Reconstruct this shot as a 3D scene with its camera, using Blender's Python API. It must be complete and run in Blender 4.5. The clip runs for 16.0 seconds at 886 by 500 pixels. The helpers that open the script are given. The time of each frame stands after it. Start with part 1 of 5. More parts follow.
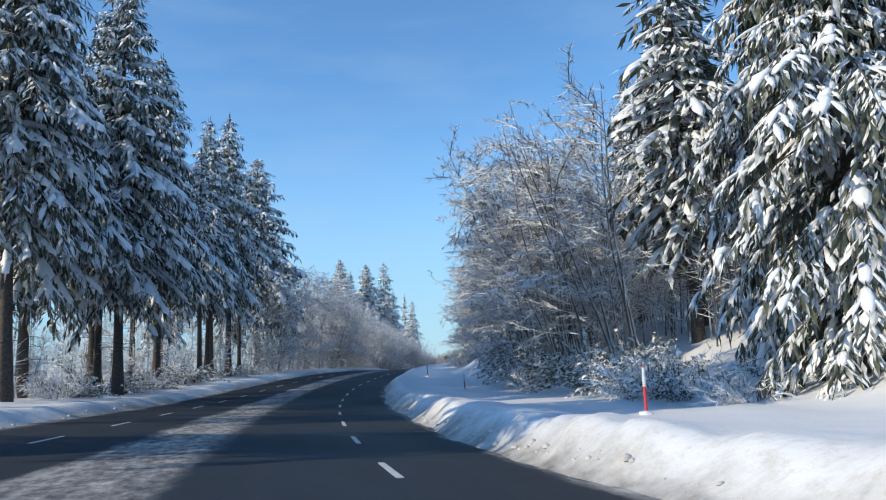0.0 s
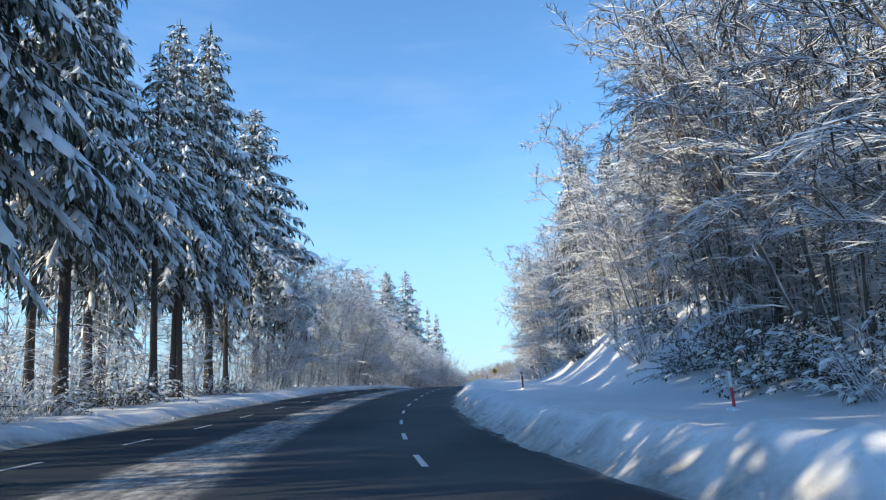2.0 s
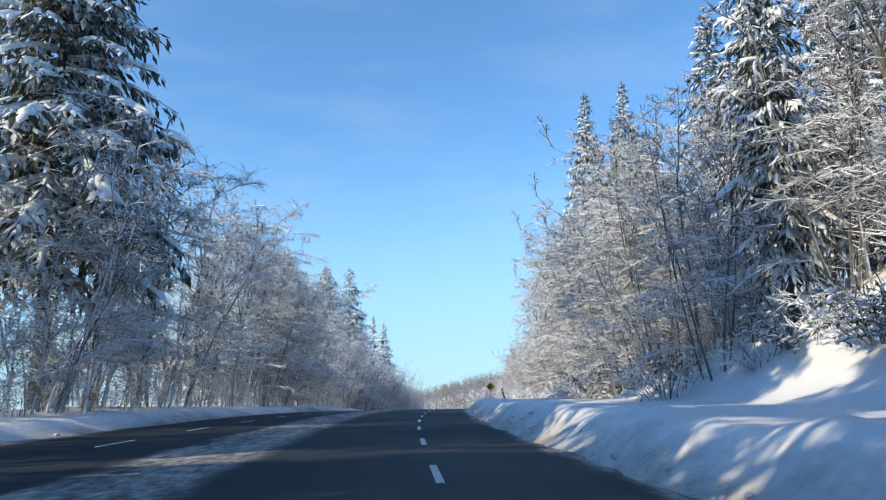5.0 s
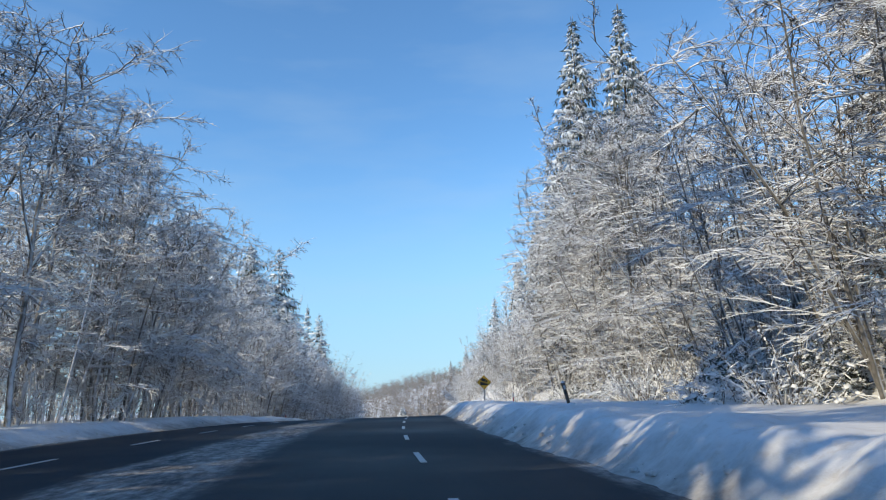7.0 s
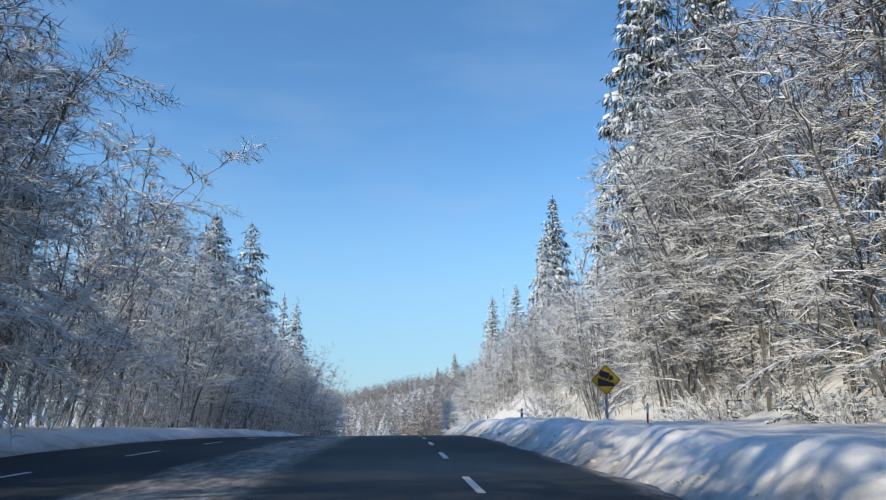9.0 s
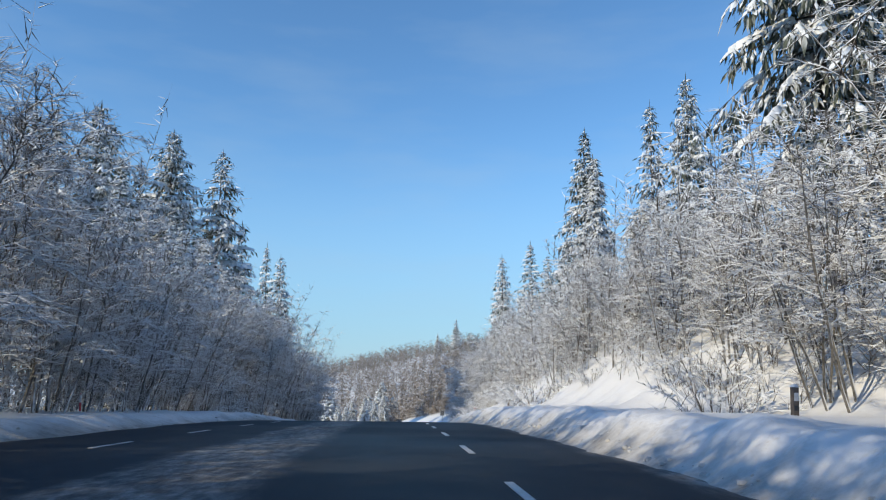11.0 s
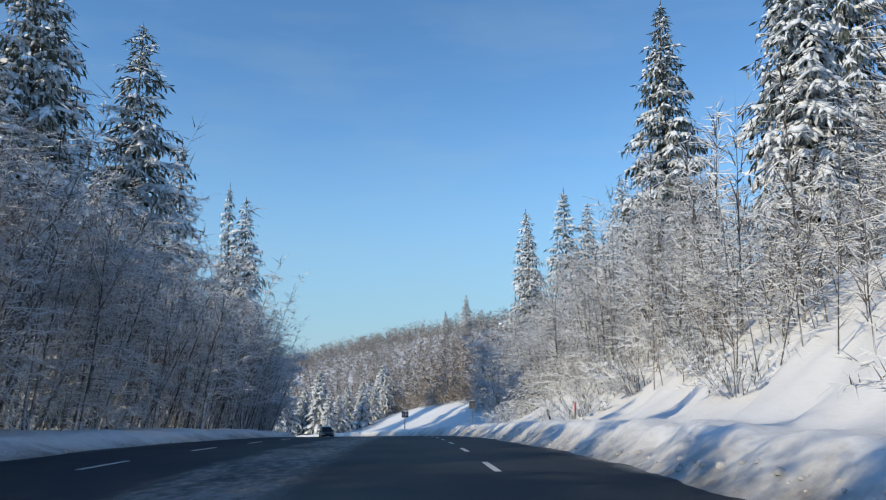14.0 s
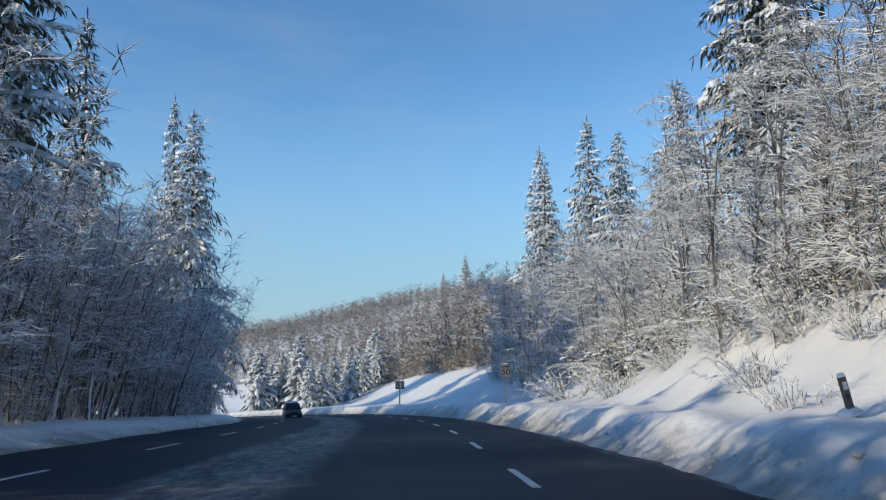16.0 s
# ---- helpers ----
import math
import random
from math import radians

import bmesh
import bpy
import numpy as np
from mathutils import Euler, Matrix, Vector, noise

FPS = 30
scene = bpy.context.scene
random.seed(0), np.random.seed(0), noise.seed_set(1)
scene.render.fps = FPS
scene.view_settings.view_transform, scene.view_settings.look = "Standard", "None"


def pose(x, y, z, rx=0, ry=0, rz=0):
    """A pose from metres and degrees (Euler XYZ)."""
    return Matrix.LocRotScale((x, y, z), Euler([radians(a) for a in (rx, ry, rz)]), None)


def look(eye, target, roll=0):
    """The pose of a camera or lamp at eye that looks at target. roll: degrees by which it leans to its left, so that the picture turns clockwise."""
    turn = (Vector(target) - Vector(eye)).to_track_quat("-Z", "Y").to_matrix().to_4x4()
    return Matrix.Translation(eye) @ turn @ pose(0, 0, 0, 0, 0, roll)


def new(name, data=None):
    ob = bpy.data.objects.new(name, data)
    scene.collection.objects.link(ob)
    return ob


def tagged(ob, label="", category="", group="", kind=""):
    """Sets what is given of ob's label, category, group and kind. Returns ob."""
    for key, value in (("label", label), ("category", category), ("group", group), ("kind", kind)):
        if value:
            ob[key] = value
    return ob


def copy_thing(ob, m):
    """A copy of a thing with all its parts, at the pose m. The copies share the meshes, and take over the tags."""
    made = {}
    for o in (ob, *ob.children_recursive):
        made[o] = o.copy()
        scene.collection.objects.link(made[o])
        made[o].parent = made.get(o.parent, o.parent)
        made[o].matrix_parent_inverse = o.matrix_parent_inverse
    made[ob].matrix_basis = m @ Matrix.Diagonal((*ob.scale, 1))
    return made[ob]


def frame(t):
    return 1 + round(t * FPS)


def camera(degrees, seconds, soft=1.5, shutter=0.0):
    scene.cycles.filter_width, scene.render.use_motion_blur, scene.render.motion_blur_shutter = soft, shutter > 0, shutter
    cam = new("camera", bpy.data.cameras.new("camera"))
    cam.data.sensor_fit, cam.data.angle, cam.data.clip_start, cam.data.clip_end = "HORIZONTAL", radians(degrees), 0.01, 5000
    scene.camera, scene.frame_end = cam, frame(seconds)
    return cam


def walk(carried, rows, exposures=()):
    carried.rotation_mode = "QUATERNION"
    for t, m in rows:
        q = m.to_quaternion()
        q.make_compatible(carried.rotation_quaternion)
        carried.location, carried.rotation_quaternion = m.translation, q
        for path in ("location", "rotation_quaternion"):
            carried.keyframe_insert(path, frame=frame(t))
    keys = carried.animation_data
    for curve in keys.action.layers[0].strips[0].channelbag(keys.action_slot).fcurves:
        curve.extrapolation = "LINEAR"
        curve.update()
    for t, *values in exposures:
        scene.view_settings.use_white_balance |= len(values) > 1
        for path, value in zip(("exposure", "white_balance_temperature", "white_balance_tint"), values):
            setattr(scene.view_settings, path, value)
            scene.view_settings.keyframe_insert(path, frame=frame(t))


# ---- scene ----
cam = camera(62.13, 16.0, soft=1.15)
EYE, TILT, LEAN = 1.5, 8.0, 2.0
ROWS = [
    (0.0, -0.000, 0.000, -0.000, 0.00, 0.00, 0.00),
    (0.5, -1.779, 8.111, -1.639, 0.03, 0.68, 0.55),
    (1.0, -3.387, 16.220, -3.211, 0.35, 1.12, 1.16),
    (1.5, -4.827, 24.331, -4.710, 0.71, 1.30, 1.12),
    (2.0, -6.102, 32.432, -6.133, 1.01, 1.66, 0.76),
    (2.5, -7.218, 40.501, -7.502, 1.39, 2.07, 0.43),
    (3.0, -8.197, 48.538, -8.845, 1.70, 2.23, 0.14),
    (3.5, -9.022, 56.550, -10.144, 1.22, 2.24, 0.16),
    (4.0, -9.648, 64.538, -11.341, -0.31, 2.57, -0.28),
    (4.5, -10.083, 72.505, -12.441, -2.18, 3.05, -0.94),
    (5.0, -10.367, 80.444, -13.496, -3.54, 3.34, -0.81),
    (5.5, -10.547, 88.342, -14.534, -4.72, 3.48, -0.41),
    (6.0, -10.666, 96.185, -15.572, -5.88, 3.49, -0.13),
    (6.5, -10.745, 103.964, -16.617, -7.29, 3.33, -0.42),
    (7.0, -10.775, 111.675, -17.669, -8.43, 3.36, -0.83),
    (7.5, -10.704, 119.330, -18.724, -9.27, 3.48, -1.24),
    (8.0, -10.494, 126.937, -19.778, -9.40, 3.60, -2.00),
    (8.5, -10.132, 134.517, -20.837, -9.27, 3.75, -2.70),
    (9.0, -9.621, 142.112, -21.913, -9.66, 3.93, -3.06),
    (9.5, -8.976, 149.734, -22.999, -10.44, 3.91, -3.18),
    (10.0, -8.223, 157.356, -24.103, -10.56, 3.47, -3.15),
    (10.5, -7.400, 164.962, -25.231, -10.07, 2.47, -3.44),
    (11.0, -6.533, 172.548, -26.392, -9.81, 1.66, -4.04),
    (11.5, -5.645, 180.120, -27.599, -9.66, 0.95, -4.63),
    (12.0, -4.751, 187.693, -28.865, -9.54, 0.41, -4.92),
    (12.5, -3.856, 195.284, -30.195, -9.33, 0.02, -4.55),
    (13.0, -2.952, 202.907, -31.591, -9.07, 0.19, -3.87),
    (13.5, -2.019, 210.587, -33.023, -9.09, 0.33, -3.38),
    (14.0, -1.059, 218.306, -34.487, -9.61, 0.47, -3.38),
    (14.5, -0.078, 226.035, -36.000, -10.02, 0.64, -3.16),
    (15.0, 0.928, 233.761, -37.586, -10.09, 0.73, -2.79),
    (15.5, 1.955, 241.461, -39.257, -10.12, -0.14, -2.70),
    (16.0, 3.006, 249.121, -41.013, -10.05, -1.87, -3.09),
]
BASE = pose(0, 0, EYE, TILT, LEAN, 0)
walk(cam, [(t, BASE @ pose(x, y, z, 90 + pitch, roll, yaw)) for t, x, y, z, yaw, pitch, roll in ROWS],
     exposures=[(0.0, 0.12, 6650, 3), (1.0, 0.3, 6650, 3), (2.0, 0.46, 6650, 3), (4.0, 0.4, 6650, 3), (7.5, 0.1, 6650, 3), (12.5, -0.13, 6650, 3), (16.0, -0.26, 6650, 3)])

# ---- sky, sun ----
SUN_EL, SUN_AZ = radians(28), radians(249)
world = bpy.data.worlds.new("winter_sky")
scene.world = world
world.use_nodes = True
wn = world.node_tree.nodes
wl = world.node_tree.links
wn.clear()
sky = wn.new("ShaderNodeTexSky")
sky.sky_type = "NISHITA"
sky.sun_disc = False
sky.sun_elevation = SUN_EL
sky.sun_rotation = SUN_AZ
sky.altitude = 300
sky.air_density = 1.0
sky.dust_density = 0.0
sky.ozone_density = 2.0
back = wn.new("ShaderNodeBackground")
back.inputs["Strength"].default_value = 0.175
out = wn.new("ShaderNodeOutputWorld")
tone = wn.new("ShaderNodeMix")
tone.data_type, tone.blend_type = "RGBA", "MULTIPLY"
tone.inputs[0].default_value = 1.0
tone.inputs[7].default_value = (0.66, 0.93, 1.18, 1)
wl.new(sky.outputs[0], tone.inputs[6])
# thin pale haze towards the skyline
up = wn.new("ShaderNodeTexCoord")
upz = wn.new("ShaderNodeSeparateXYZ")
wl.new(up.outputs["Generated"], upz.inputs[0])
low = wn.new("ShaderNodeMapRange")
low.inputs["From Min"].default_value, low.inputs["From Max"].default_value = 0.0, 0.34
low.inputs["To Min"].default_value, low.inputs["To Max"].default_value = 0.78, 0.0
low.interpolation_type = "SMOOTHSTEP"
wl.new(upz.outputs["Z"], low.inputs["Value"])
haze = wn.new("ShaderNodeMix")
haze.data_type = "RGBA"
haze.inputs[7].default_value = (1.95, 3.15, 4.7, 1)
wl.new(low.outputs[0], haze.inputs[0])
wl.new(tone.outputs[2], haze.inputs[6])
# faint wisps of cloud, drawn out sideways
where = wn.new("ShaderNodeTexCoord")
stretch = wn.new("ShaderNodeMapping")
stretch.inputs["Scale"].default_value = (2.2, 2.2, 9.0)
stretch.inputs["Rotation"].default_value = (0.12, 0.3, 0.0)
wl.new(where.outputs["Generated"], stretch.inputs["Vector"])
wisp = wn.new("ShaderNodeTexNoise")
wisp.inputs["Scale"].default_value = 2.4
wisp.inputs["Detail"].default_value = 5
wl.new(stretch.outputs[0], wisp.inputs["Vector"])
veil = wn.new("ShaderNodeMapRange")
veil.inputs["From Min"].default_value = 0.46
veil.inputs["From Max"].default_value = 0.8
veil.inputs["To Max"].default_value = 0.17
wl.new(wisp.outputs["Fac"], veil.inputs["Value"])
cloud = wn.new("ShaderNodeMix")
cloud.data_type = "RGBA"
cloud.inputs[7].default_value = (2.7, 3.4, 4.3, 1)
wl.new(veil.outputs[0], cloud.inputs[0])
wl.new(haze.outputs[2], cloud.inputs[6])
wl.new(cloud.outputs[2], back.inputs[0])
wl.new(back.outputs[0], out.inputs[0])
sun_data = bpy.data.lights.new("sun", "SUN")
sun_data.energy = 3.5
sun_data.angle = radians(0.5)
sun_data.color = (1.0, 0.84, 0.63)
sun = new("sun", sun_data)
to_sun = Vector((math.sin(SUN_AZ) * math.cos(SUN_EL), math.cos(SUN_AZ) * math.cos(SUN_EL), math.sin(SUN_EL)))
sun.matrix_world = look(to_sun * 100, (0, 0, 0))


# ---- materials ----
def nodes_of(name, rough=0.8, metal=0.0):
    m = bpy.data.materials.new(name)
    m.use_nodes = True
    t = m.node_tree
    b = t.nodes["Principled BSDF"]
    b.inputs["Roughness"].default_value = rough
    b.inputs["Metallic"].default_value = metal
    return m, t.nodes, t.links, b


def noise_tex(n, l, scale, detail=3.0, rough=0.55, coords="Object", stretch=None):
    c = n.new("ShaderNodeTexCoord")
    src = c.outputs[coords]
    if stretch:
        mp = n.new("ShaderNodeMapping")
        mp.inputs["Scale"].default_value = stretch
        l.new(src, mp.inputs["Vector"])
        src = mp.outputs["Vector"]
    t = n.new("ShaderNodeTexNoise")
    t.inputs["Scale"].default_value = scale
    t.inputs["Detail"].default_value = detail
    t.inputs["Roughness"].default_value = rough
    l.new(src, t.inputs["Vector"])
    return t.outputs["Fac"]


def ramp(n, l, fac, stops):
    r = n.new("ShaderNodeValToRGB")
    el = r.color_ramp.elements
    while len(el) < len(stops):
        el.new(0.5)
    for e, (p, c) in zip(el, stops):
        e.position = p
        e.color = (*c, 1)
    l.new(fac, r.inputs["Fac"])
    return r.outputs["Color"]


def mix(n, l, fac, a, b):
    m = n.new("ShaderNodeMix")
    m.data_type = "RGBA"
    for socket, v in ((m.inputs[0], fac), (m.inputs[6], a), (m.inputs[7], b)):
        if isinstance(v, (int, float)):
            socket.default_value = v
        elif isinstance(v, tuple):
            socket.default_value = (*v, 1)
        else:
            l.new(v, socket)
    return m.outputs[2]


def bump(n, l, b, height, strength, distance):
    k = n.new("ShaderNodeBump")
    k.inputs["Strength"].default_value = strength
    k.inputs["Distance"].default_value = distance
    l.new(height, k.inputs["Height"])
    l.new(k.outputs["Normal"], b.inputs["Normal"])
    return k


def arith(n, l, op, a, b=None, clamp=False):
    m = n.new("ShaderNodeMath")
    m.operation = op
    m.use_clamp = clamp
    for socket, v in zip(m.inputs, (a, b)):
        if v is None:
            continue
        if isinstance(v, (int, float)):
            socket.default_value = v
        else:
            l.new(v, socket)
    return m.outputs[0]


def snow_material(name, tint=(0.88, 0.89, 0.92), dirt=0.0, grain=1.0):
    m, n, l, b = nodes_of(name, 0.62)
    big = noise_tex(n, l, 0.35, 4)
    small = noise_tex(n, l, 6.0, 5)
    col = ramp(n, l, big, [(0.3, tuple(c * 0.94 for c in tint)), (0.7, tint)])
    if dirt:
        spots = noise_tex(n, l, 1.7, 6, 0.7)
        fac = arith(n, l, "MULTIPLY", ramp(n, l, spots, [(0.42, (0, 0, 0)), (0.72, (1, 1, 1))]), dirt)
        col = mix(n, l, fac, col, (0.36, 0.31, 0.26))
    l.new(col, b.inputs["Base Color"])
    h = arith(n, l, "ADD", arith(n, l, "MULTIPLY", big, 1.5), arith(n, l, "MULTIPLY", small, 0.35 * grain))
    bump(n, l, b, h, 0.55, 0.12)
    return m


def snowy_material(name, dark, light, lo, hi, scale=3.0, rough=0.85, patch=1.6, wind=0.0):
    """Bark or needles with snow lying on what faces up, and blown against the windward side."""
    m, n, l, b = nodes_of(name, rough)
    grain = noise_tex(n, l, scale * 6, 3)
    blot = noise_tex(n, l, scale, 3)
    base = ramp(n, l, grain, [(0.3, dark), (0.7, light)])
    g = n.new("ShaderNodeNewGeometry")
    sep = n.new("ShaderNodeSeparateXYZ")
    l.new(g.outputs["Normal"], sep.inputs[0])
    f = arith(n, l, "ADD", sep.outputs["Z"], arith(n, l, "MULTIPLY", arith(n, l, "SUBTRACT", blot, 0.5), patch))
    if wind:
        f = arith(n, l, "ADD", f, arith(n, l, "MULTIPLY", arith(n, l, "SUBTRACT", sep.outputs["X"], arith(n, l, "MULTIPLY", sep.outputs["Y"], 0.7)), wind))
    r = n.new("ShaderNodeMapRange")
    r.inputs["From Min"].default_value = lo
    r.inputs["From Max"].default_value = hi
    l.new(f, r.inputs["Value"])
    col = mix(n, l, r.outputs["Result"], base, (0.84, 0.86, 0.89))
    l.new(col, b.inputs["Base Color"])
    return m


SNOW = snow_material("snow")
CLOD = snow_material("clod_snow", (0.66, 0.65, 0.64), 0.6)
SNOW_TREE = snow_material("tree_snow", (0.86, 0.88, 0.90), 0.0, 0.5)
NEEDLES = snowy_material("needles", (0.045, 0.058, 0.045), (0.105, 0.12, 0.088), 0.02, 0.62, 1.3)
NEEDLES_WHITE = snowy_material("plastered_needles", (0.03, 0.042, 0.032), (0.07, 0.085, 0.06), -0.15, 0.45, 1.3)
TWIGS = snowy_material("twigs", (0.085, 0.071, 0.059), (0.2, 0.17, 0.142), -0.2, 0.26, 1.6)
# paler and browner than the near twigs, standing in for sunlight on the hillside
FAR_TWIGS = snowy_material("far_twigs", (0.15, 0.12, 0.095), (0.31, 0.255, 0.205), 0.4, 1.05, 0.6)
TWIGLETS = snowy_material("twiglets", (0.085, 0.068, 0.054), (0.2, 0.163, 0.13), 0.14, 0.6, 1.6)
BARK = snowy_material("bark", (0.035, 0.028, 0.024), (0.11, 0.09, 0.075), 0.6, 0.9, 1.5, patch=0.9)
BARK_PALE = snowy_material("alder_bark", (0.075, 0.07, 0.063), (0.19, 0.178, 0.162), 0.08, 0.42, 1.5, patch=1.2, wind=0.34)


def plain(name, color, rough=0.6, metal=0.0, wear=(0.7, 1.1), scale=14.0):
    m, n, l, b = nodes_of(name, rough, metal)
    f = noise_tex(n, l, scale, 4)
    l.new(ramp(n, l, f, [(0.25, tuple(min(1, c * wear[0]) for c in color)), (0.75, tuple(min(1, c * wear[1]) for c in color))]),
          b.inputs["Base Color"])
    bump(n, l, b, f, 0.15, 0.01)
    return m


def plan_axis(n, l):
    uv = n.new("ShaderNodeUVMap")
    uv.uv_map = "plan"
    sep = n.new("ShaderNodeSeparateXYZ")
    l.new(uv.outputs[0], sep.inputs[0])
    return uv.outputs[0], arith(n, l, "MULTIPLY", sep.outputs["X"], 10.0)


def plan_noise(n, l, vec, stretch, detail=5, rough=0.6):
    mp = n.new("ShaderNodeMapping")
    mp.inputs["Scale"].default_value = stretch
    l.new(vec, mp.inputs["Vector"])
    t = n.new("ShaderNodeTexNoise")
    t.inputs["Scale"].default_value = 1.0
    t.inputs["Detail"].default_value = detail
    t.inputs["Roughness"].default_value = rough
    l.new(mp.outputs[0], t.inputs["Vector"])
    return t.outputs["Fac"]


def span(n, l, v, a, b, c, d):
    """1 between b and c, falling to 0 at a and d."""
    up = n.new("ShaderNodeMapRange")
    up.interpolation_type = "SMOOTHSTEP"
    up.inputs["From Min"].default_value, up.inputs["From Max"].default_value = a, b
    l.new(v, up.inputs["Value"])
    dn = n.new("ShaderNodeMapRange")
    dn.interpolation_type = "SMOOTHSTEP"
    dn.inputs["From Min"].default_value, dn.inputs["From Max"].default_value = d, c
    l.new(v, dn.inputs["Value"])
    return arith(n, l, "MULTIPLY", up.outputs[0], dn.outputs[0])


def asphalt_material():
    m, n, l, b = nodes_of("asphalt", 0.7)
    vec, u = plan_axis(n, l)
    big = noise_tex(n, l, 0.12, 4)
    grit = noise_tex(n, l, 60.0, 2)
    streak = plan_noise(n, l, vec, (14.0, 0.35, 1.0), 4)
    patch = plan_noise(n, l, vec, (9.0, 2.2, 1.0), 6, 0.65)
    fine = plan_noise(n, l, vec, (40.0, 14.0, 1.0), 5, 0.7)
    col = ramp(n, l, big, [(0.3, (0.025, 0.033, 0.045)), (0.7, (0.039, 0.049, 0.063))])
    col = mix(n, l, arith(n, l, "MULTIPLY", ramp(n, l, streak, [(0.42, (0, 0, 0)), (0.75, (1, 1, 1))]), 0.22), col, (0.075, 0.078, 0.085))
    col = mix(n, l, arith(n, l, "MULTIPLY", grit, 0.3), col, (0.03, 0.03, 0.033))
    # slush and salt left on the painted median and along both edges
    wob = arith(n, l, "ADD", u, arith(n, l, "MULTIPLY", arith(n, l, "SUBTRACT", patch, 0.5), 1.5))
    film = span(n, l, wob, -5.0, -4.3, -2.6, -1.7)
    edge_r = span(n, l, wob, 4.9, 5.7, 8.0, 9.0)
    edge_l = span(n, l, wob, -14.0, -13.0, -11.4, -10.6)
    mask = arith(n, l, "ADD", arith(n, l, "ADD", film, edge_r), edge_l, True)
    broken = ramp(n, l, arith(n, l, "ADD", arith(n, l, "MULTIPLY", patch, 0.6), arith(n, l, "MULTIPLY", fine, 0.4)), [(0.38, (0.14, 0.14, 0.14)), (0.58, (1, 1, 1))])
    slushy = ramp(n, l, fine, [(0.3, (0.22, 0.205, 0.185)), (0.7, (0.62, 0.60, 0.575))])
    sepv = n.new("ShaderNodeSeparateXYZ")
    l.new(vec, sepv.inputs[0])
    # strongest up to station 110, where it also stands in for sun on the slush
    along = n.new("ShaderNodeMapRange")
    along.inputs["From Min"].default_value, along.inputs["From Max"].default_value = 11.0, 20.0
    along.inputs["To Min"].default_value, along.inputs["To Max"].default_value = 1.0, 0.5
    l.new(sepv.outputs["Y"], along.inputs["Value"])
    col = mix(n, l, arith(n, l, "MULTIPLY", arith(n, l, "MULTIPLY", mask, broken), along.outputs[0]), col, slushy)
    l.new(col, b.inputs["Base Color"])
    l.new(ramp(n, l, big, [(0.3, (0.6, 0.6, 0.6)), (0.7, (0.85, 0.85, 0.85))]), b.inputs["Roughness"])
    b.inputs["Specular IOR Level"].default_value = 0.15
    relief = arith(n, l, "ADD", arith(n, l, "MULTIPLY", grit, 0.25), arith(n, l, "MULTIPLY", arith(n, l, "MULTIPLY", fine, mask), 2.0))
    bump(n, l, b, relief, 0.5, 0.02)
    return m


def verge_material(name, tint, foot):
    """Ploughed snow, brown with grit along its foot."""
    m, n, l, b = nodes_of(name, 0.6)
    vec, u = plan_axis(n, l)
    big = noise_tex(n, l, 0.35, 4)
    small = noise_tex(n, l, 7.0, 5)
    clod = plan_noise(n, l, vec, (9.0, 6.0, 1.0), 6, 0.7)
    col = ramp(n, l, big, [(0.3, tuple(c * 0.95 for c in tint)), (0.7, tint)])
    out_u = arith(n, l, "MULTIPLY", arith(n, l, "SUBTRACT", u, foot), 1.0 if foot > 0 else -1.0)
    out_u = arith(n, l, "ADD", out_u, arith(n, l, "MULTIPLY", arith(n, l, "SUBTRACT", clod, 0.5), 1.6))
    low = n.new("ShaderNodeMapRange")
    low.inputs["From Min"].default_value, low.inputs["From Max"].default_value = 1.0, -0.3
    l.new(out_u, low.inputs["Value"])
    grime = ramp(n, l, clod, [(0.35, (0.10, 0.085, 0.07)), (0.65, (0.46, 0.43, 0.39))])
    col = mix(n, l, arith(n, l, "MULTIPLY", low.outputs[0], 0.9), col, grime)
    spots = ramp(n, l, noise_tex(n, l, 2.6, 6, 0.75), [(0.5, (0, 0, 0)), (0.72, (1, 1, 1))])
    face = n.new("ShaderNodeMapRange")
    face.inputs["From Min"].default_value, face.inputs["From Max"].default_value = 3.4, 1.4
    face.inputs["To Min"].default_value, face.inputs["To Max"].default_value = 0.08, 0.5
    l.new(out_u, face.inputs["Value"])
    col = mix(n, l, arith(n, l, "MULTIPLY", spots, face.outputs[0]), col, (0.50, 0.43, 0.34))
    l.new(col, b.inputs["Base Color"])
    h = arith(n, l, "ADD", arith(n, l, "MULTIPLY", big, 1.2), arith(n, l, "ADD", arith(n, l, "MULTIPLY", small, 0.3), arith(n, l, "MULTIPLY", clod, 0.7)))
    bump(n, l, b, h, 0.5, 0.09)
    return m


VERGE_R = verge_material("ploughed_bank_snow", (0.87, 0.88, 0.90), 5.6)
VERGE_L = verge_material("forest_edge_snow", (0.89, 0.90, 0.92), -11.3)
ASPHALT = asphalt_material()
PAINT = plain("road_paint", (0.62, 0.63, 0.64), 0.6, wear=(0.75, 1.1), scale=9)
WOOD_POST = plain("weathered_wood", (0.16, 0.13, 0.11), 0.9)
WOOD_DARK = plain("dark_wood", (0.05, 0.045, 0.04), 0.9)
STEEL = plain("galvanised_steel", (0.38, 0.39, 0.40), 0.45, 0.8)
RED = plain("red_plastic", (0.62, 0.06, 0.07), 0.5)
WHITE = plain("white_reflector", (0.75, 0.75, 0.75), 0.4)
YELLOW = plain("yellow_sheeting", (0.60, 0.36, 0.02), 0.45, wear=(0.92, 1.04))
# white sheeting of the speed sign, its shade put into a grey base colour
SHADED_PLATE = plain("shaded_white_sheeting", (0.3, 0.31, 0.31), 0.5, wear=(0.7, 1.2), scale=5)
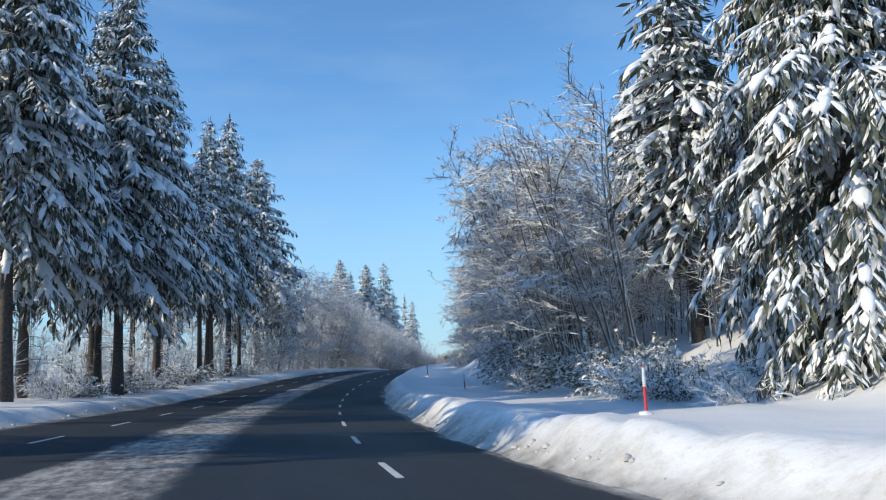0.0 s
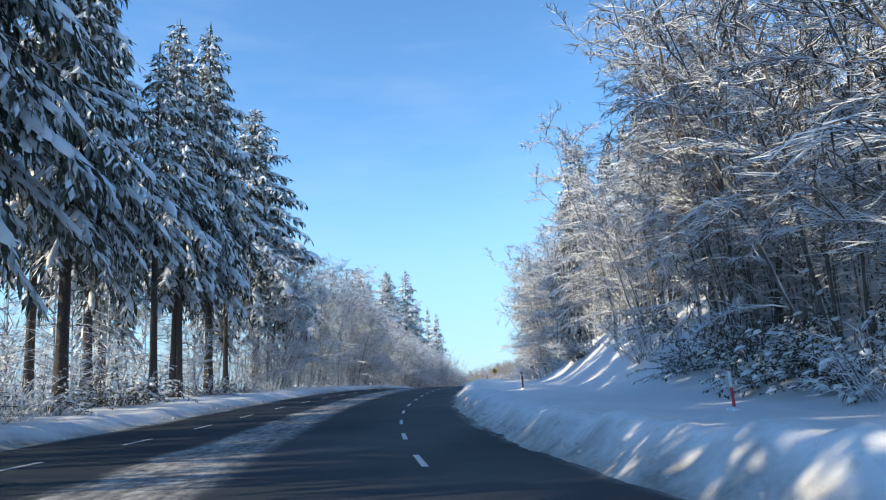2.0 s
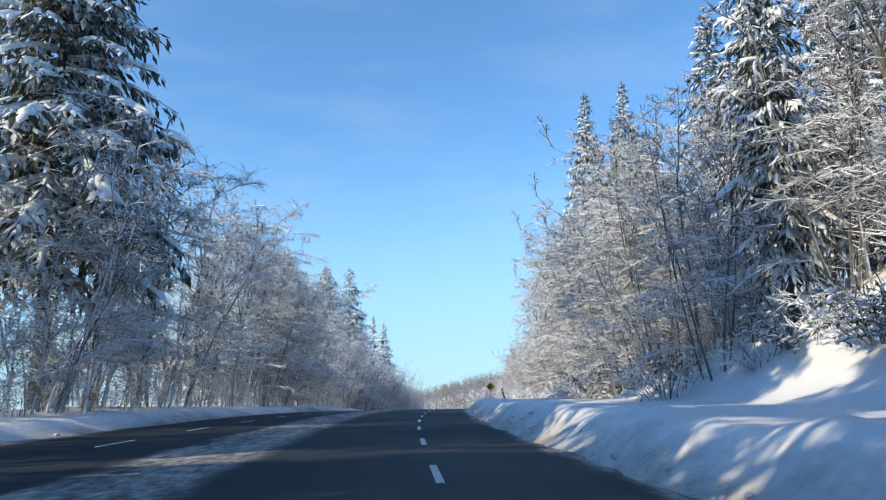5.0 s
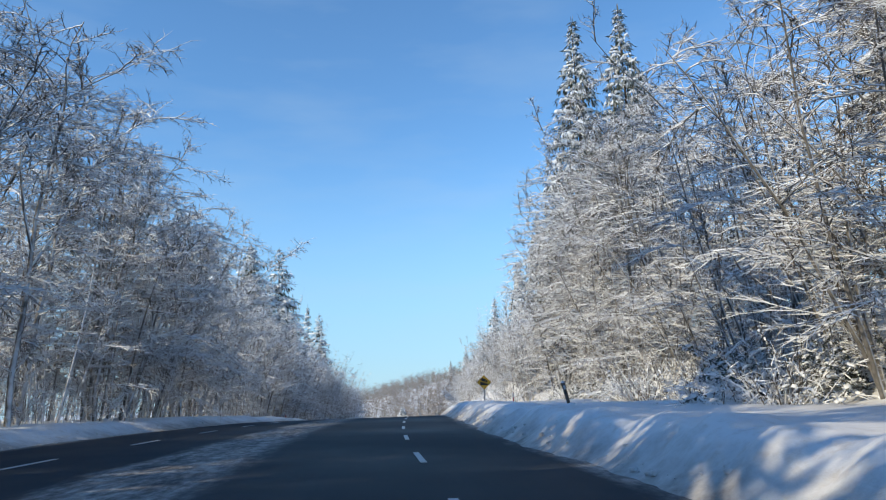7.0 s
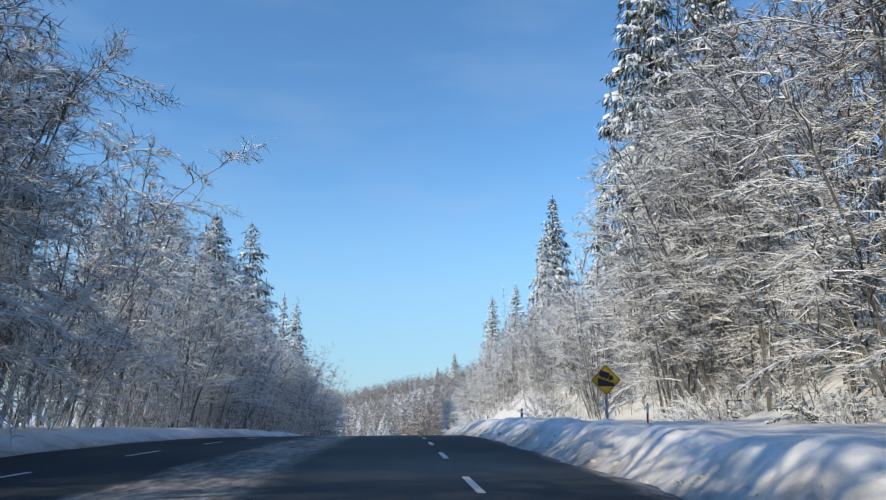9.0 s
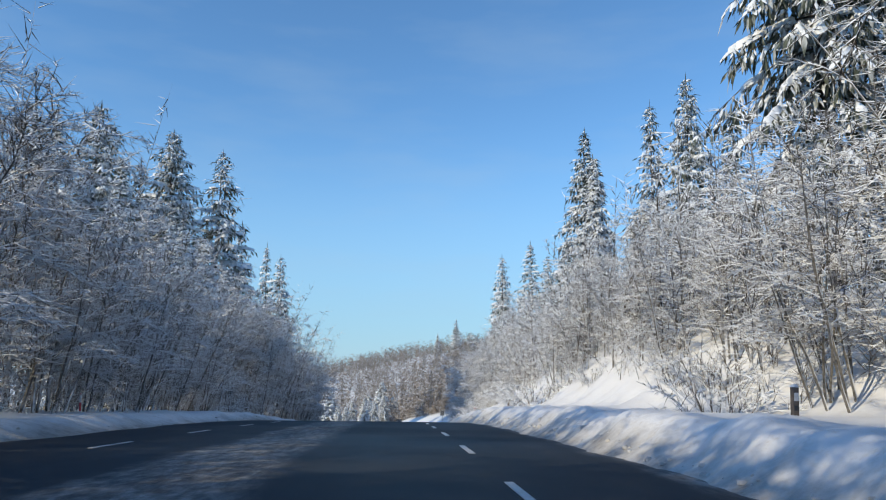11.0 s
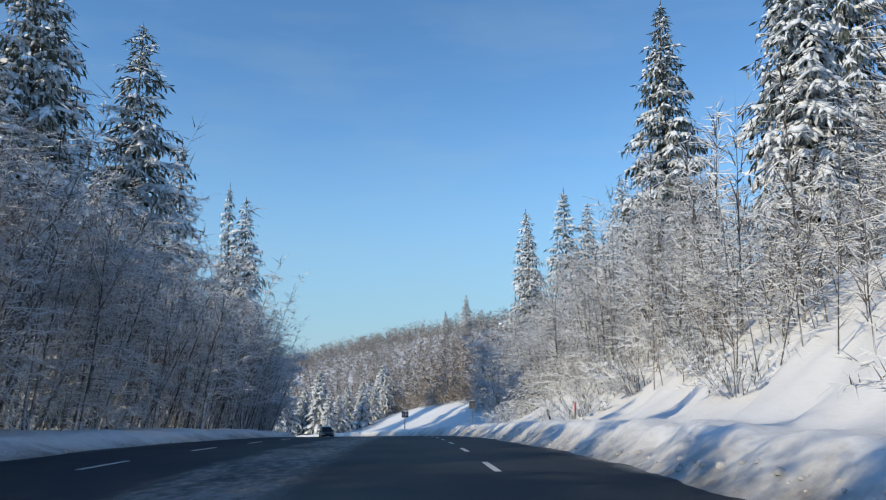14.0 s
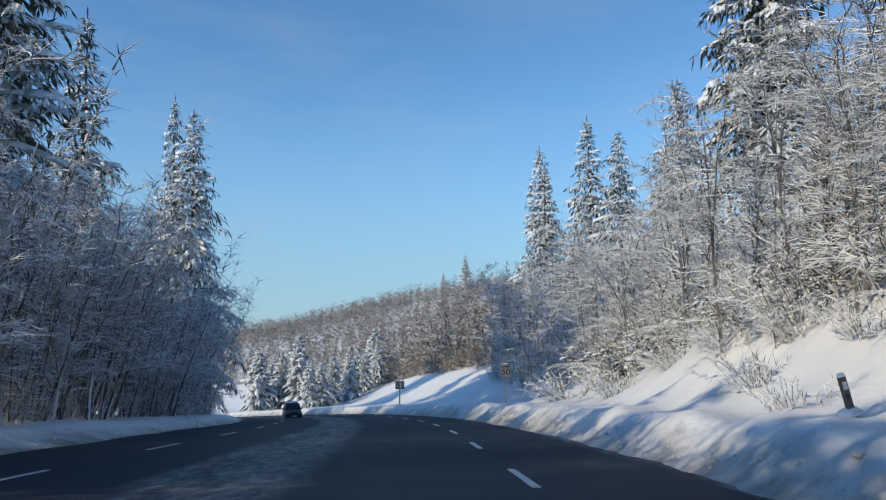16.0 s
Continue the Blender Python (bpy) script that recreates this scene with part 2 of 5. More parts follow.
BLACK = plain("black_print", (0.02, 0.02, 0.02), 0.5)
DARK_METAL = plain("dark_painted_metal", (0.05, 0.055, 0.06), 0.5)


# ---- alignment of the highway ----
def bend(points):
    """Stations every 2 m along the highway: place of the driven line, heading, height."""
    p = np.array(points)
    leg = np.hypot(*np.diff(p[:, :2], axis=0).T)
    run = np.concatenate([[0], np.cumsum(leg)])
    inside = np.arange(0, run[-1], 2.0)
    xyz = np.stack([np.interp(inside, run, p[:, i]) for i in range(3)], 1)
    head = math.atan2(p[-1, 0] - p[-3, 0], p[-1, 1] - p[-3, 1])
    slope = (p[-1, 2] - p[-2, 2]) / leg[-1]
    after = []
    x, y, z = xyz[-1]
    s = inside[-1]
    while s < 1300:
        s += 2.0
        turn = -radians(0.235) * 2 if 283 < s < 440 else 0.0
        head += turn
        goal = -0.118 if s < 470 else 0.0
        slope += (goal - slope) * 0.035
        x, y, z = x + 2 * math.sin(head), y + 2 * math.cos(head), z + 2 * slope
        after.append((x, y, z))
    first = p[1] - p[0]
    first = first / np.hypot(first[0], first[1])
    before = [p[0] - first * d * (1, 1, 0.5) for d in np.arange(420, 0, -2.0)]
    line = np.concatenate([before, xyz, after])
    for _ in range(12):
        line[1:-1] = 0.5 * line[1:-1] + 0.25 * (line[:-2] + line[2:])
    return line


EYES = [BASE @ Vector(r[1:4]) for r in ROWS]
LINE = bend(EYES)
LINE[:, 2] -= 1.5
S0 = -420.0
STATION = S0 + 2.0 * np.arange(len(LINE))
# where the car strays from the middle of its lane
STRAY = [(0, 0.05), (13, 0.05), (31, -0.3), (55, -0.8), (72, -1.1), (84, -1.25), (102, -0.9), (130, -0.35), (165, -0.15), (212, 0.0), (268, 0.15), (320, 0.2)]
aside = np.interp(STATION, [k for k, _ in STRAY], [v for _, v in STRAY])
way0 = np.gradient(LINE[:, :2], axis=0)
way0 /= np.hypot(way0[:, 0], way0[:, 1])[:, None]
LINE[:, 0] += way0[:, 1] * aside
LINE[:, 1] -= way0[:, 0] * aside
DIR = np.gradient(LINE[:, :2], axis=0)
DIR /= np.hypot(DIR[:, 0], DIR[:, 1])[:, None]
RIGHT, LEFT = 5.6, -11.3


def fade(a, b, v):
    t = np.clip((v - a) / (b - a), 0, 1)
    return t * t * (3 - 2 * t)


def crossfall(s):
    return np.interp(s, [-60, 25, 76, 130, 200, 270], [0.05, 0.05, 0.015, 0.025, 0.0, 0.005])


def by_station(s, table):
    return np.interp(s, [k for k, _ in table], [v for _, v in table])


SHELF = [(-60, 14), (40, 14), (75, 12.5), (120, 13.5), (160, 16), (196, 16.5), (210, 10.5), (224, 7.8), (285, 7.8), (300, 9.5), (320, 12), (345, 9), (380, 12), (430, 28), (500, 30)]
RISE = [(-60, 2.5), (40, 2.5), (66, 3.5), (80, 5.5), (110, 5.5), (150, 4), (196, 4.5), (214, 5), (265, 5.6), (285, 4.8), (300, 3.5), (320, 3), (345, 5.8), (400, 6.3), (440, 5), (800, 6)]
RUN = [(-60, 9), (75, 10), (150, 9), (190, 9), (222, 9), (290, 9.5), (320, 12), (345, 18), (400, 22), (440, 30), (800, 30)]
HILL = [(-60, 0.16), (60, 0.2), (120, 0.22), (200, 0.22), (275, 0.2), (300, 0.13), (350, 0.10), (390, 0.14), (430, 0.34), (600, 0.32), (640, 0.28), (690, 0.235), (740, 0.165), (800, 0.07), (900, 0.04)]


def rolling(x, y):
    return (np.sin(x * 0.31 + 1.3 * np.sin(y * 0.17)) * np.sin(y * 0.27 + 0.8 * np.sin(x * 0.21)))


def height(s, u, x, y):
    """Height of the lie of the land over the road's line."""
    road = -crossfall(s) * np.clip(u, -20, 9)
    shelf, rise, run, hill = (by_station(s, t) for t in (SHELF, RISE, RUN, HILL))
    bank = 0.98 * fade(RIGHT - 0.35, RIGHT + 1.35, u) - 0.10 * fade(RIGHT + 1.9, RIGHT + 5.5, u)
    slope = rise * fade(shelf, shelf + run, u) + hill * np.clip(u - shelf - run * 0.8, 0, 150) ** 0.96
    right = bank + slope + 0.12 * rolling(x * 1.3, y * 1.3) * fade(7.5, 12, u) + 1.2 * rolling(x * 0.13, y * 0.13) * fade(30, 70, u)
    out_l = -u
    left = 0.55 * fade(-LEFT - 0.2, -LEFT + 1.6, out_l) + 0.12 * fade(14, 18, out_l) + (0.07 - 0.10 * fade(110, 170, s)) * np.clip(out_l - 26, 0, 160)
    left = left + 0.12 * rolling(x * 1.1, y * 1.1) * fade(15, 20, out_l)
    return road + np.where(u > 0, right, left)


def on_line(s, u):
    i = (np.asarray(s, float) - S0) / 2.0
    k = np.arange(len(LINE))
    x, y, z, dx, dy = (np.interp(i, k, v) for v in (LINE[:, 0], LINE[:, 1], LINE[:, 2], DIR[:, 0], DIR[:, 1]))
    return x + dy * u, y - dx * u, z


def place_of(x, y):
    """Station and offset of places on the plan."""
    x, y = np.atleast_1d(x).astype(float), np.atleast_1d(y).astype(float)
    k = np.zeros(len(x), int)
    for a in range(0, len(x), 4000):
        d = (x[a:a + 4000, None] - LINE[None, :, 0]) ** 2 + (y[a:a + 4000, None] - LINE[None, :, 1]) ** 2
        k[a:a + 4000] = d.argmin(1)
    dx, dy = x - LINE[k, 0], y - LINE[k, 1]
    s = STATION[k] + dx * DIR[k, 0] + dy * DIR[k, 1]
    return s, dx * DIR[k, 1] - dy * DIR[k, 0]


def land(x, y):
    s, u = place_of(x, y)
    return on_line(s, 0 * u)[2] + height(s, u, np.atleast_1d(x), np.atleast_1d(y))


def lie(x, y):
    return float(land(x, y)[0])


def mesh_object(name, verts, faces, mats, index=None, smooth=True, parent=None):
    me = bpy.data.meshes.new(name)
    me.from_pydata([tuple(v) for v in verts], [], faces)
    for m in mats:
        me.materials.append(m)
    if index is not None:
        me.polygons.foreach_set("material_index", np.array(index, dtype=np.int32))
    me.polygons.foreach_set("use_smooth", [smooth] * len(me.polygons))
    me.update()
    ob = new(name, me)
    if parent:
        ob.parent = parent
    return ob


def grid_faces(rows, cols, start=0):
    return [(start + r * cols + c, start + r * cols + c + 1, start + (r + 1) * cols + c + 1, start + (r + 1) * cols + c)
            for r in range(rows - 1) for c in range(cols - 1)]


def strip(name, ss, us, lift, mats):
    s, u = np.meshgrid(ss, us, indexing="ij")
    x, y, z = on_line(s, u)
    z = z + lift(s, u, x, y)
    v = np.stack([x, y, z], -1).reshape(-1, 3)
    ob = mesh_object(name, v, grid_faces(len(ss), len(us)), mats)
    layer = ob.data.uv_layers.new(name="plan")
    index = np.zeros(len(ob.data.loops), dtype=np.int32)
    ob.data.loops.foreach_get("vertex_index", index)
    layer.data.foreach_set("uv", (np.stack([u.ravel(), s.ravel()], -1)[index] * 0.1).ravel())
    return ob


# ---- ground, road, roadside snow ----
def ground_sheet():
    xs = np.concatenate([np.linspace(-1900, -160, 30), np.arange(-150, 150, 4.0), np.linspace(160, 1900, 30)])
    ys = np.concatenate([np.linspace(-900, -60, 16), np.arange(-50, 560, 4.0), np.linspace(575, 2600, 40)])
    x, y = np.meshgrid(xs, ys, indexing="ij")
    s, u = place_of(x.ravel(), y.ravel())
    h = height(s, u, x.ravel(), y.ravel())
    near = (u > -32) & (u < 33) & (s > -60) & (s < 470)
    z = on_line(s, 0 * u)[2] + h - np.where(near, 0.5 + 0.6 * fade(-14, -11, u) * (1 - fade(7, 10, u)), 0)
    z = z - np.where(~near & (u > LEFT - 3) & (u < RIGHT + 3), 0.6, 0)
    v = np.stack([x.ravel(), y.ravel(), z], -1)
    f = [g for g in grid_faces(len(xs), len(ys))]
    ob = mesh_object("ground", v, [g[::-1] for g in f], [SNOW])
    tagged(ob, "snow-covered forest ground rising to a hillside", "ground", kind="structure")


def road_lift(s, u, x, y):
    return -crossfall(s) * u - 0.0004 * (u + 3) ** 2


ground_sheet()
near_s = np.arange(-40, 330, 2.0)
long_s = np.concatenate([np.arange(-160, -40, 4.0), near_s, np.arange(330, 900, 4.0)])
road = strip("road", long_s, np.linspace(LEFT - 0.6, RIGHT + 0.6, 20), road_lift, [ASPHALT])
tagged(road, "dark wet asphalt highway with several lanes", "road", kind="structure")


def lumps(s, u, amp):
    out = np.zeros_like(s)
    for k, (fs, fu, ph) in enumerate(((0.55, 0.35, 0.3), (1.1, 0.8, 1.7), (1.9, 1.4, 4.1), (3.3, 2.6, 2.2))):
        out += np.sin(s * fs + ph + 1.4 * np.sin(u * fu + ph * 2 + s * 0.13)) / (1.2 + k)
    return out * amp


def right_snow(s, u, x, y):
    edge = 0.12 * np.sin(s * 0.21) + 0.10 * np.sin(s * 0.63 + 1) + 0.06 * np.sin(s * 1.7) + 0.035 * np.sin(s * 4.3 + np.sin(s))
    uu = u - edge * (1 - fade(7, 10, u))
    face = fade(RIGHT - 0.1, RIGHT + 0.7, uu) * (1 - 0.85 * fade(RIGHT + 1.6, RIGHT + 3.5, uu))
    # slumped tongues down the ploughed face, and small clods in it
    slump = 0.075 * np.sin(0.9 * s + 1.1 * np.sin(0.23 * s) - 0.8 * uu) + 0.07 * np.sin(2.3 * s + 2.0 * np.sin(0.31 * s) - 1.3 * uu)
    clods_in = 0.045 * np.sin(5.1 * s + 3.0 * np.sin(1.3 * uu + 0.4 * s)) * np.sin(4.3 * uu + 1.7 * np.sin(0.9 * s))
    drift = 0.03 * lumps(s * 0.6, u, 1.0) * fade(9, 12, u)
    # ripples of slid snow on the steep slope
    ripple = 0.15 * np.sin(1.5 * s - 1.15 * u + 1.6 * np.sin(0.27 * s + 0.5 * u)) + 0.08 * np.sin(3.7 * s - 2.3 * u + 2.0 * np.sin(0.6 * u + 0.2 * s))
    drift = drift + ripple * fade(7.6, 9.5, u) * fade(200, 215, s) * (1 - fade(18, 24, u)) * (1 - fade(300, 330, s))
    return height(s, uu, x, y) + (slump + clods_in) * face - 0.12 * (1 - fade(RIGHT - 0.6, RIGHT + 0.1, uu)) + drift


def left_snow(s, u, x, y):
    edge = 0.3 * np.sin(s * 0.17 + 2) + 0.15 * np.sin(s * 0.71)
    uu = u + edge * (1 - fade(15, 18, -u))
    w = fade(-LEFT, -LEFT + 1.0, -uu) * (1 - 0.7 * fade(-LEFT + 2.5, -LEFT + 5, -uu))
    return height(s, uu, x, y) + lumps(s, u, 0.06) * w - 0.12 * (1 - fade(-LEFT - 0.6, -LEFT + 0.1, -uu))


us_r = np.concatenate([np.arange(RIGHT - 0.9, RIGHT + 3.2, 0.28), np.arange(RIGHT + 3.2, 17, 0.5), np.arange(17.2, 36, 1.2)])
verge_r = strip("roadside_snow", np.concatenate([np.arange(-40, 10, 1.0), np.arange(10, 330, 0.45), np.arange(330, 480, 2.0)]), us_r, right_snow, [VERGE_R])
tagged(verge_r, "ploughed snow bank with lumpy crest beside the road", "snow bank", kind="structure")
us_l = np.concatenate([np.arange(LEFT + 0.9, LEFT - 3.2, -0.35), np.arange(LEFT - 3.2, -36, -1.5)])[::-1]
verge_l = strip("roadside_snow", np.concatenate([np.arange(-40, 330, 0.9), np.arange(330, 480, 2.0)]), us_l, left_snow, [VERGE_L])
tagged(verge_l, "low ploughed snow bank along the forest edge", "snow bank", kind="structure")


# ---- lane markings and slush ----
def marking(s0, length, u, width, name):
    ss = np.linspace(s0, s0 + length, 3)
    s, w = np.meshgrid(ss, [u - width / 2, u + width / 2], indexing="ij")
    x, y, z = on_line(s, w)
    z = z + road_lift(s, w, x, y)
    top = np.stack([x, y, z + 0.012], -1).reshape(-1, 3)
    low = np.stack([x, y, z - 0.01], -1).reshape(-1, 3)
    n = len(top)
    f = [g for g in grid_faces(3, 2)]
    rim = [0, 1, 3, 5, 4, 2]
    f += [(rim[i], rim[i - 1], rim[i - 1] + n, rim[i] + n) for i in range(6)]
    ob = mesh_object(name, np.concatenate([top, low]), f, [PAINT], smooth=False, parent=road)
    return ob


DASH_R, DASH_L = 5.1, 5.9
for i in range(-2, 44):
    marking(9.0 * i + DASH_R, 3.0, 2.0, 0.15, "lane_dash")
for i in range(-2, 44):
    marking(9.0 * i + DASH_L, 3.0, -7.5, 0.13, "lane_dash")


# ---- trees ----
class Shape:
    def __init__(self):
        self.v, self.f, self.m = [], [], []

    def tube(self, pts, radii, sides, mat, flat=1.0, cap=False):
        pts = np.asarray(pts, float)
        n = len(pts)
        start = len(self.v)
        d = np.gradient(pts, axis=0)
        for k in range(n):
            t = d[k] / (np.linalg.norm(d[k]) + 1e-9)
            ref = np.array([0, 0, 1.0]) if abs(t[2]) < 0.9 else np.array([1.0, 0, 0])
            a = np.cross(t, ref)
            a /= np.linalg.norm(a) + 1e-9
            b = np.cross(a, t)
            for q in range(sides):
                ang = 2 * math.pi * (q + 0.5) / sides + (math.pi / 2 if sides == 3 else 0) - (math.pi / 3 if sides == 3 else 0)
                self.v.append(pts[k] + radii[k] * (a * math.cos(ang) + b * math.sin(ang) * flat))
        for k in range(n - 1):
            for q in range(sides):
                q2 = (q + 1) % sides
                self.f.append((start + k * sides + q, start + k * sides + q2, start + (k + 1) * sides + q2, start + (k + 1) * sides + q))
                self.m.append(mat)
        if cap:
            for base, rev in ((start, True), (start + (n - 1) * sides, False)):
                g = tuple(range(base, base + sides))
                self.f.append(g[::-1] if rev else g)
                self.m.append(mat)

    def blade(self, p, along, side, length, width, thick, mat):
        """A spray of needles: a pointed, arched leaf shape with a thick middle."""
        up = np.cross(side, along)
        i = len(self.v)
        mid = p + along * length * 0.45 - up * thick
        self.v += [p, mid + side * width, mid - side * width, p + along * length - up * length * 0.12]
        self.f += [(i, i + 1, i + 3), (i, i + 3, i + 2)]
        self.m += [mat] * 2

    def spike(self, p, q, r, mat):
        self.spikes(np.array([p]), np.array([q]), r, mat)

    def spikes(self, p, q, r, mat):
        """Twigs: slim three-sided spikes, ridge up, with snow lying along both flanks."""
        t = q - p
        t = t / (np.linalg.norm(t, axis=1)[:, None] + 1e-9)
        a = np.cross(t, np.array([0.02, 0.01, 1.0]))
        a /= np.linalg.norm(a, axis=1)[:, None] + 1e-9
        b = np.cross(a, t)
        r = np.broadcast_to(r, len(p))[:, None]
        v = np.stack([p + a * r - b * r * 0.5, p - a * r - b * r * 0.5, p + b * r * 1.1, q], 1).reshape(-1, 3)
        i = len(self.v)
        self.v.extend(v.tolist())
        k = i + 4 * np.arange(len(p))[:, None, None]
        f = (k + np.array([[1, 2, 3], [2, 0, 3]])[None]).reshape(-1, 3)
        self.f.extend(f.tolist())
        self.m.extend([mat] * len(f))

    def lump(self, p, along, side, length, width, thick, rng, mat):
        """A pillow of snow: an uneven flattened body of eight sides and four rings."""
        up = np.cross(side, along)
        i = len(self.v)
        rings, sides = 3, 6
        self.v.append(p - along * length * 0.5)
        for r in range(rings):
            t = (r + 0.6) / (rings + 0.2)
            w = math.sin(math.pi * t) ** 0.6
            c = p + along * length * (t - 0.5) - up * length * 0.22 * (t - 0.3) ** 2
            for q in range(sides):
                ang = 2 * math.pi * q / sides
                k = rng.uniform(0.75, 1.25)
                self.v.append(c + w * k * (side * width * math.cos(ang) + up * thick * (math.sin(ang) if math.sin(ang) > 0 else 0.45 * math.sin(ang))))
        self.v.append(p + along * length * 0.55 - up * length * 0.18)
        end = len(self.v) - 1
        for q in range(sides):
            q2 = (q + 1) % sides
            self.f.append((i, i + 1 + q2, i + 1 + q))
            self.m.append(mat)
            for r in range(rings - 1):
                a = i + 1 + r * sides
                self.f.append((a + q, a + q2, a + sides + q2, a + sides + q))
                self.m.append(mat)
            a = i + 1 + (rings - 1) * sides
            self.f.append((end, a + q, a + q2))
            self.m.append(mat)

    def build(self, name, mats, parent=None, smooth=False):
        return mesh_object(name, self.v, self.f, mats, self.m, smooth, parent)


def unit(v):
    return v / (np.linalg.norm(v) + 1e-9)


def snow_pad(shape, rng, pts, q, f0, f1, width, thick, n=4):
    """Snow draped along a bough: arched, with a ragged rim of fingers."""
    start = len(shape.v)
    for k in range(n):
        f = f0 + (f1 - f0) * k / (n - 1)
        c = np.array([np.interp(f, q, pts[:, i]) for i in range(3)])
        c2 = np.array([np.interp(min(1, f + 0.05), q, pts[:, i]) for i in range(3)])
        al = unit(c2 - c) if f < 0.99 else unit(pts[-1] - pts[-2])
        sd = unit(np.cross(al, (0, 0, 1)))
        w = width * (0.35 + 0.65 * math.sin(math.pi * min(1, 0.15 + 0.8 * k / (n - 1)))) * rng.uniform(0.5, 1.45)
        h = thick * rng.uniform(0.6, 1.2)
        jig = rng.normal(0, 0.3, 2) * width
        for a, up in ((-1.0, -0.9), (-0.55, 0.55), (0.0, 1.0), (0.55, 0.55), (1.0, -0.9)):
            shift = al * (jig[0] if a < 0 else jig[1]) * abs(a)
            shape.v.append(c + sd * a * w + shift + np.array([0, 0, h * up - abs(a) * w * 0.25]))
    for k in range(n - 1):
        for j in range(4):
            i = start + k * 5 + j
            shape.f.append((i, i + 1, i + 6, i + 5))
            shape.m.append(0)
    shape.f += [(start + 4, start + 3, start + 2, start + 1, start), tuple(start + 5 * (n - 1) + j for j in range(5))]
    shape.m += [0, 0]


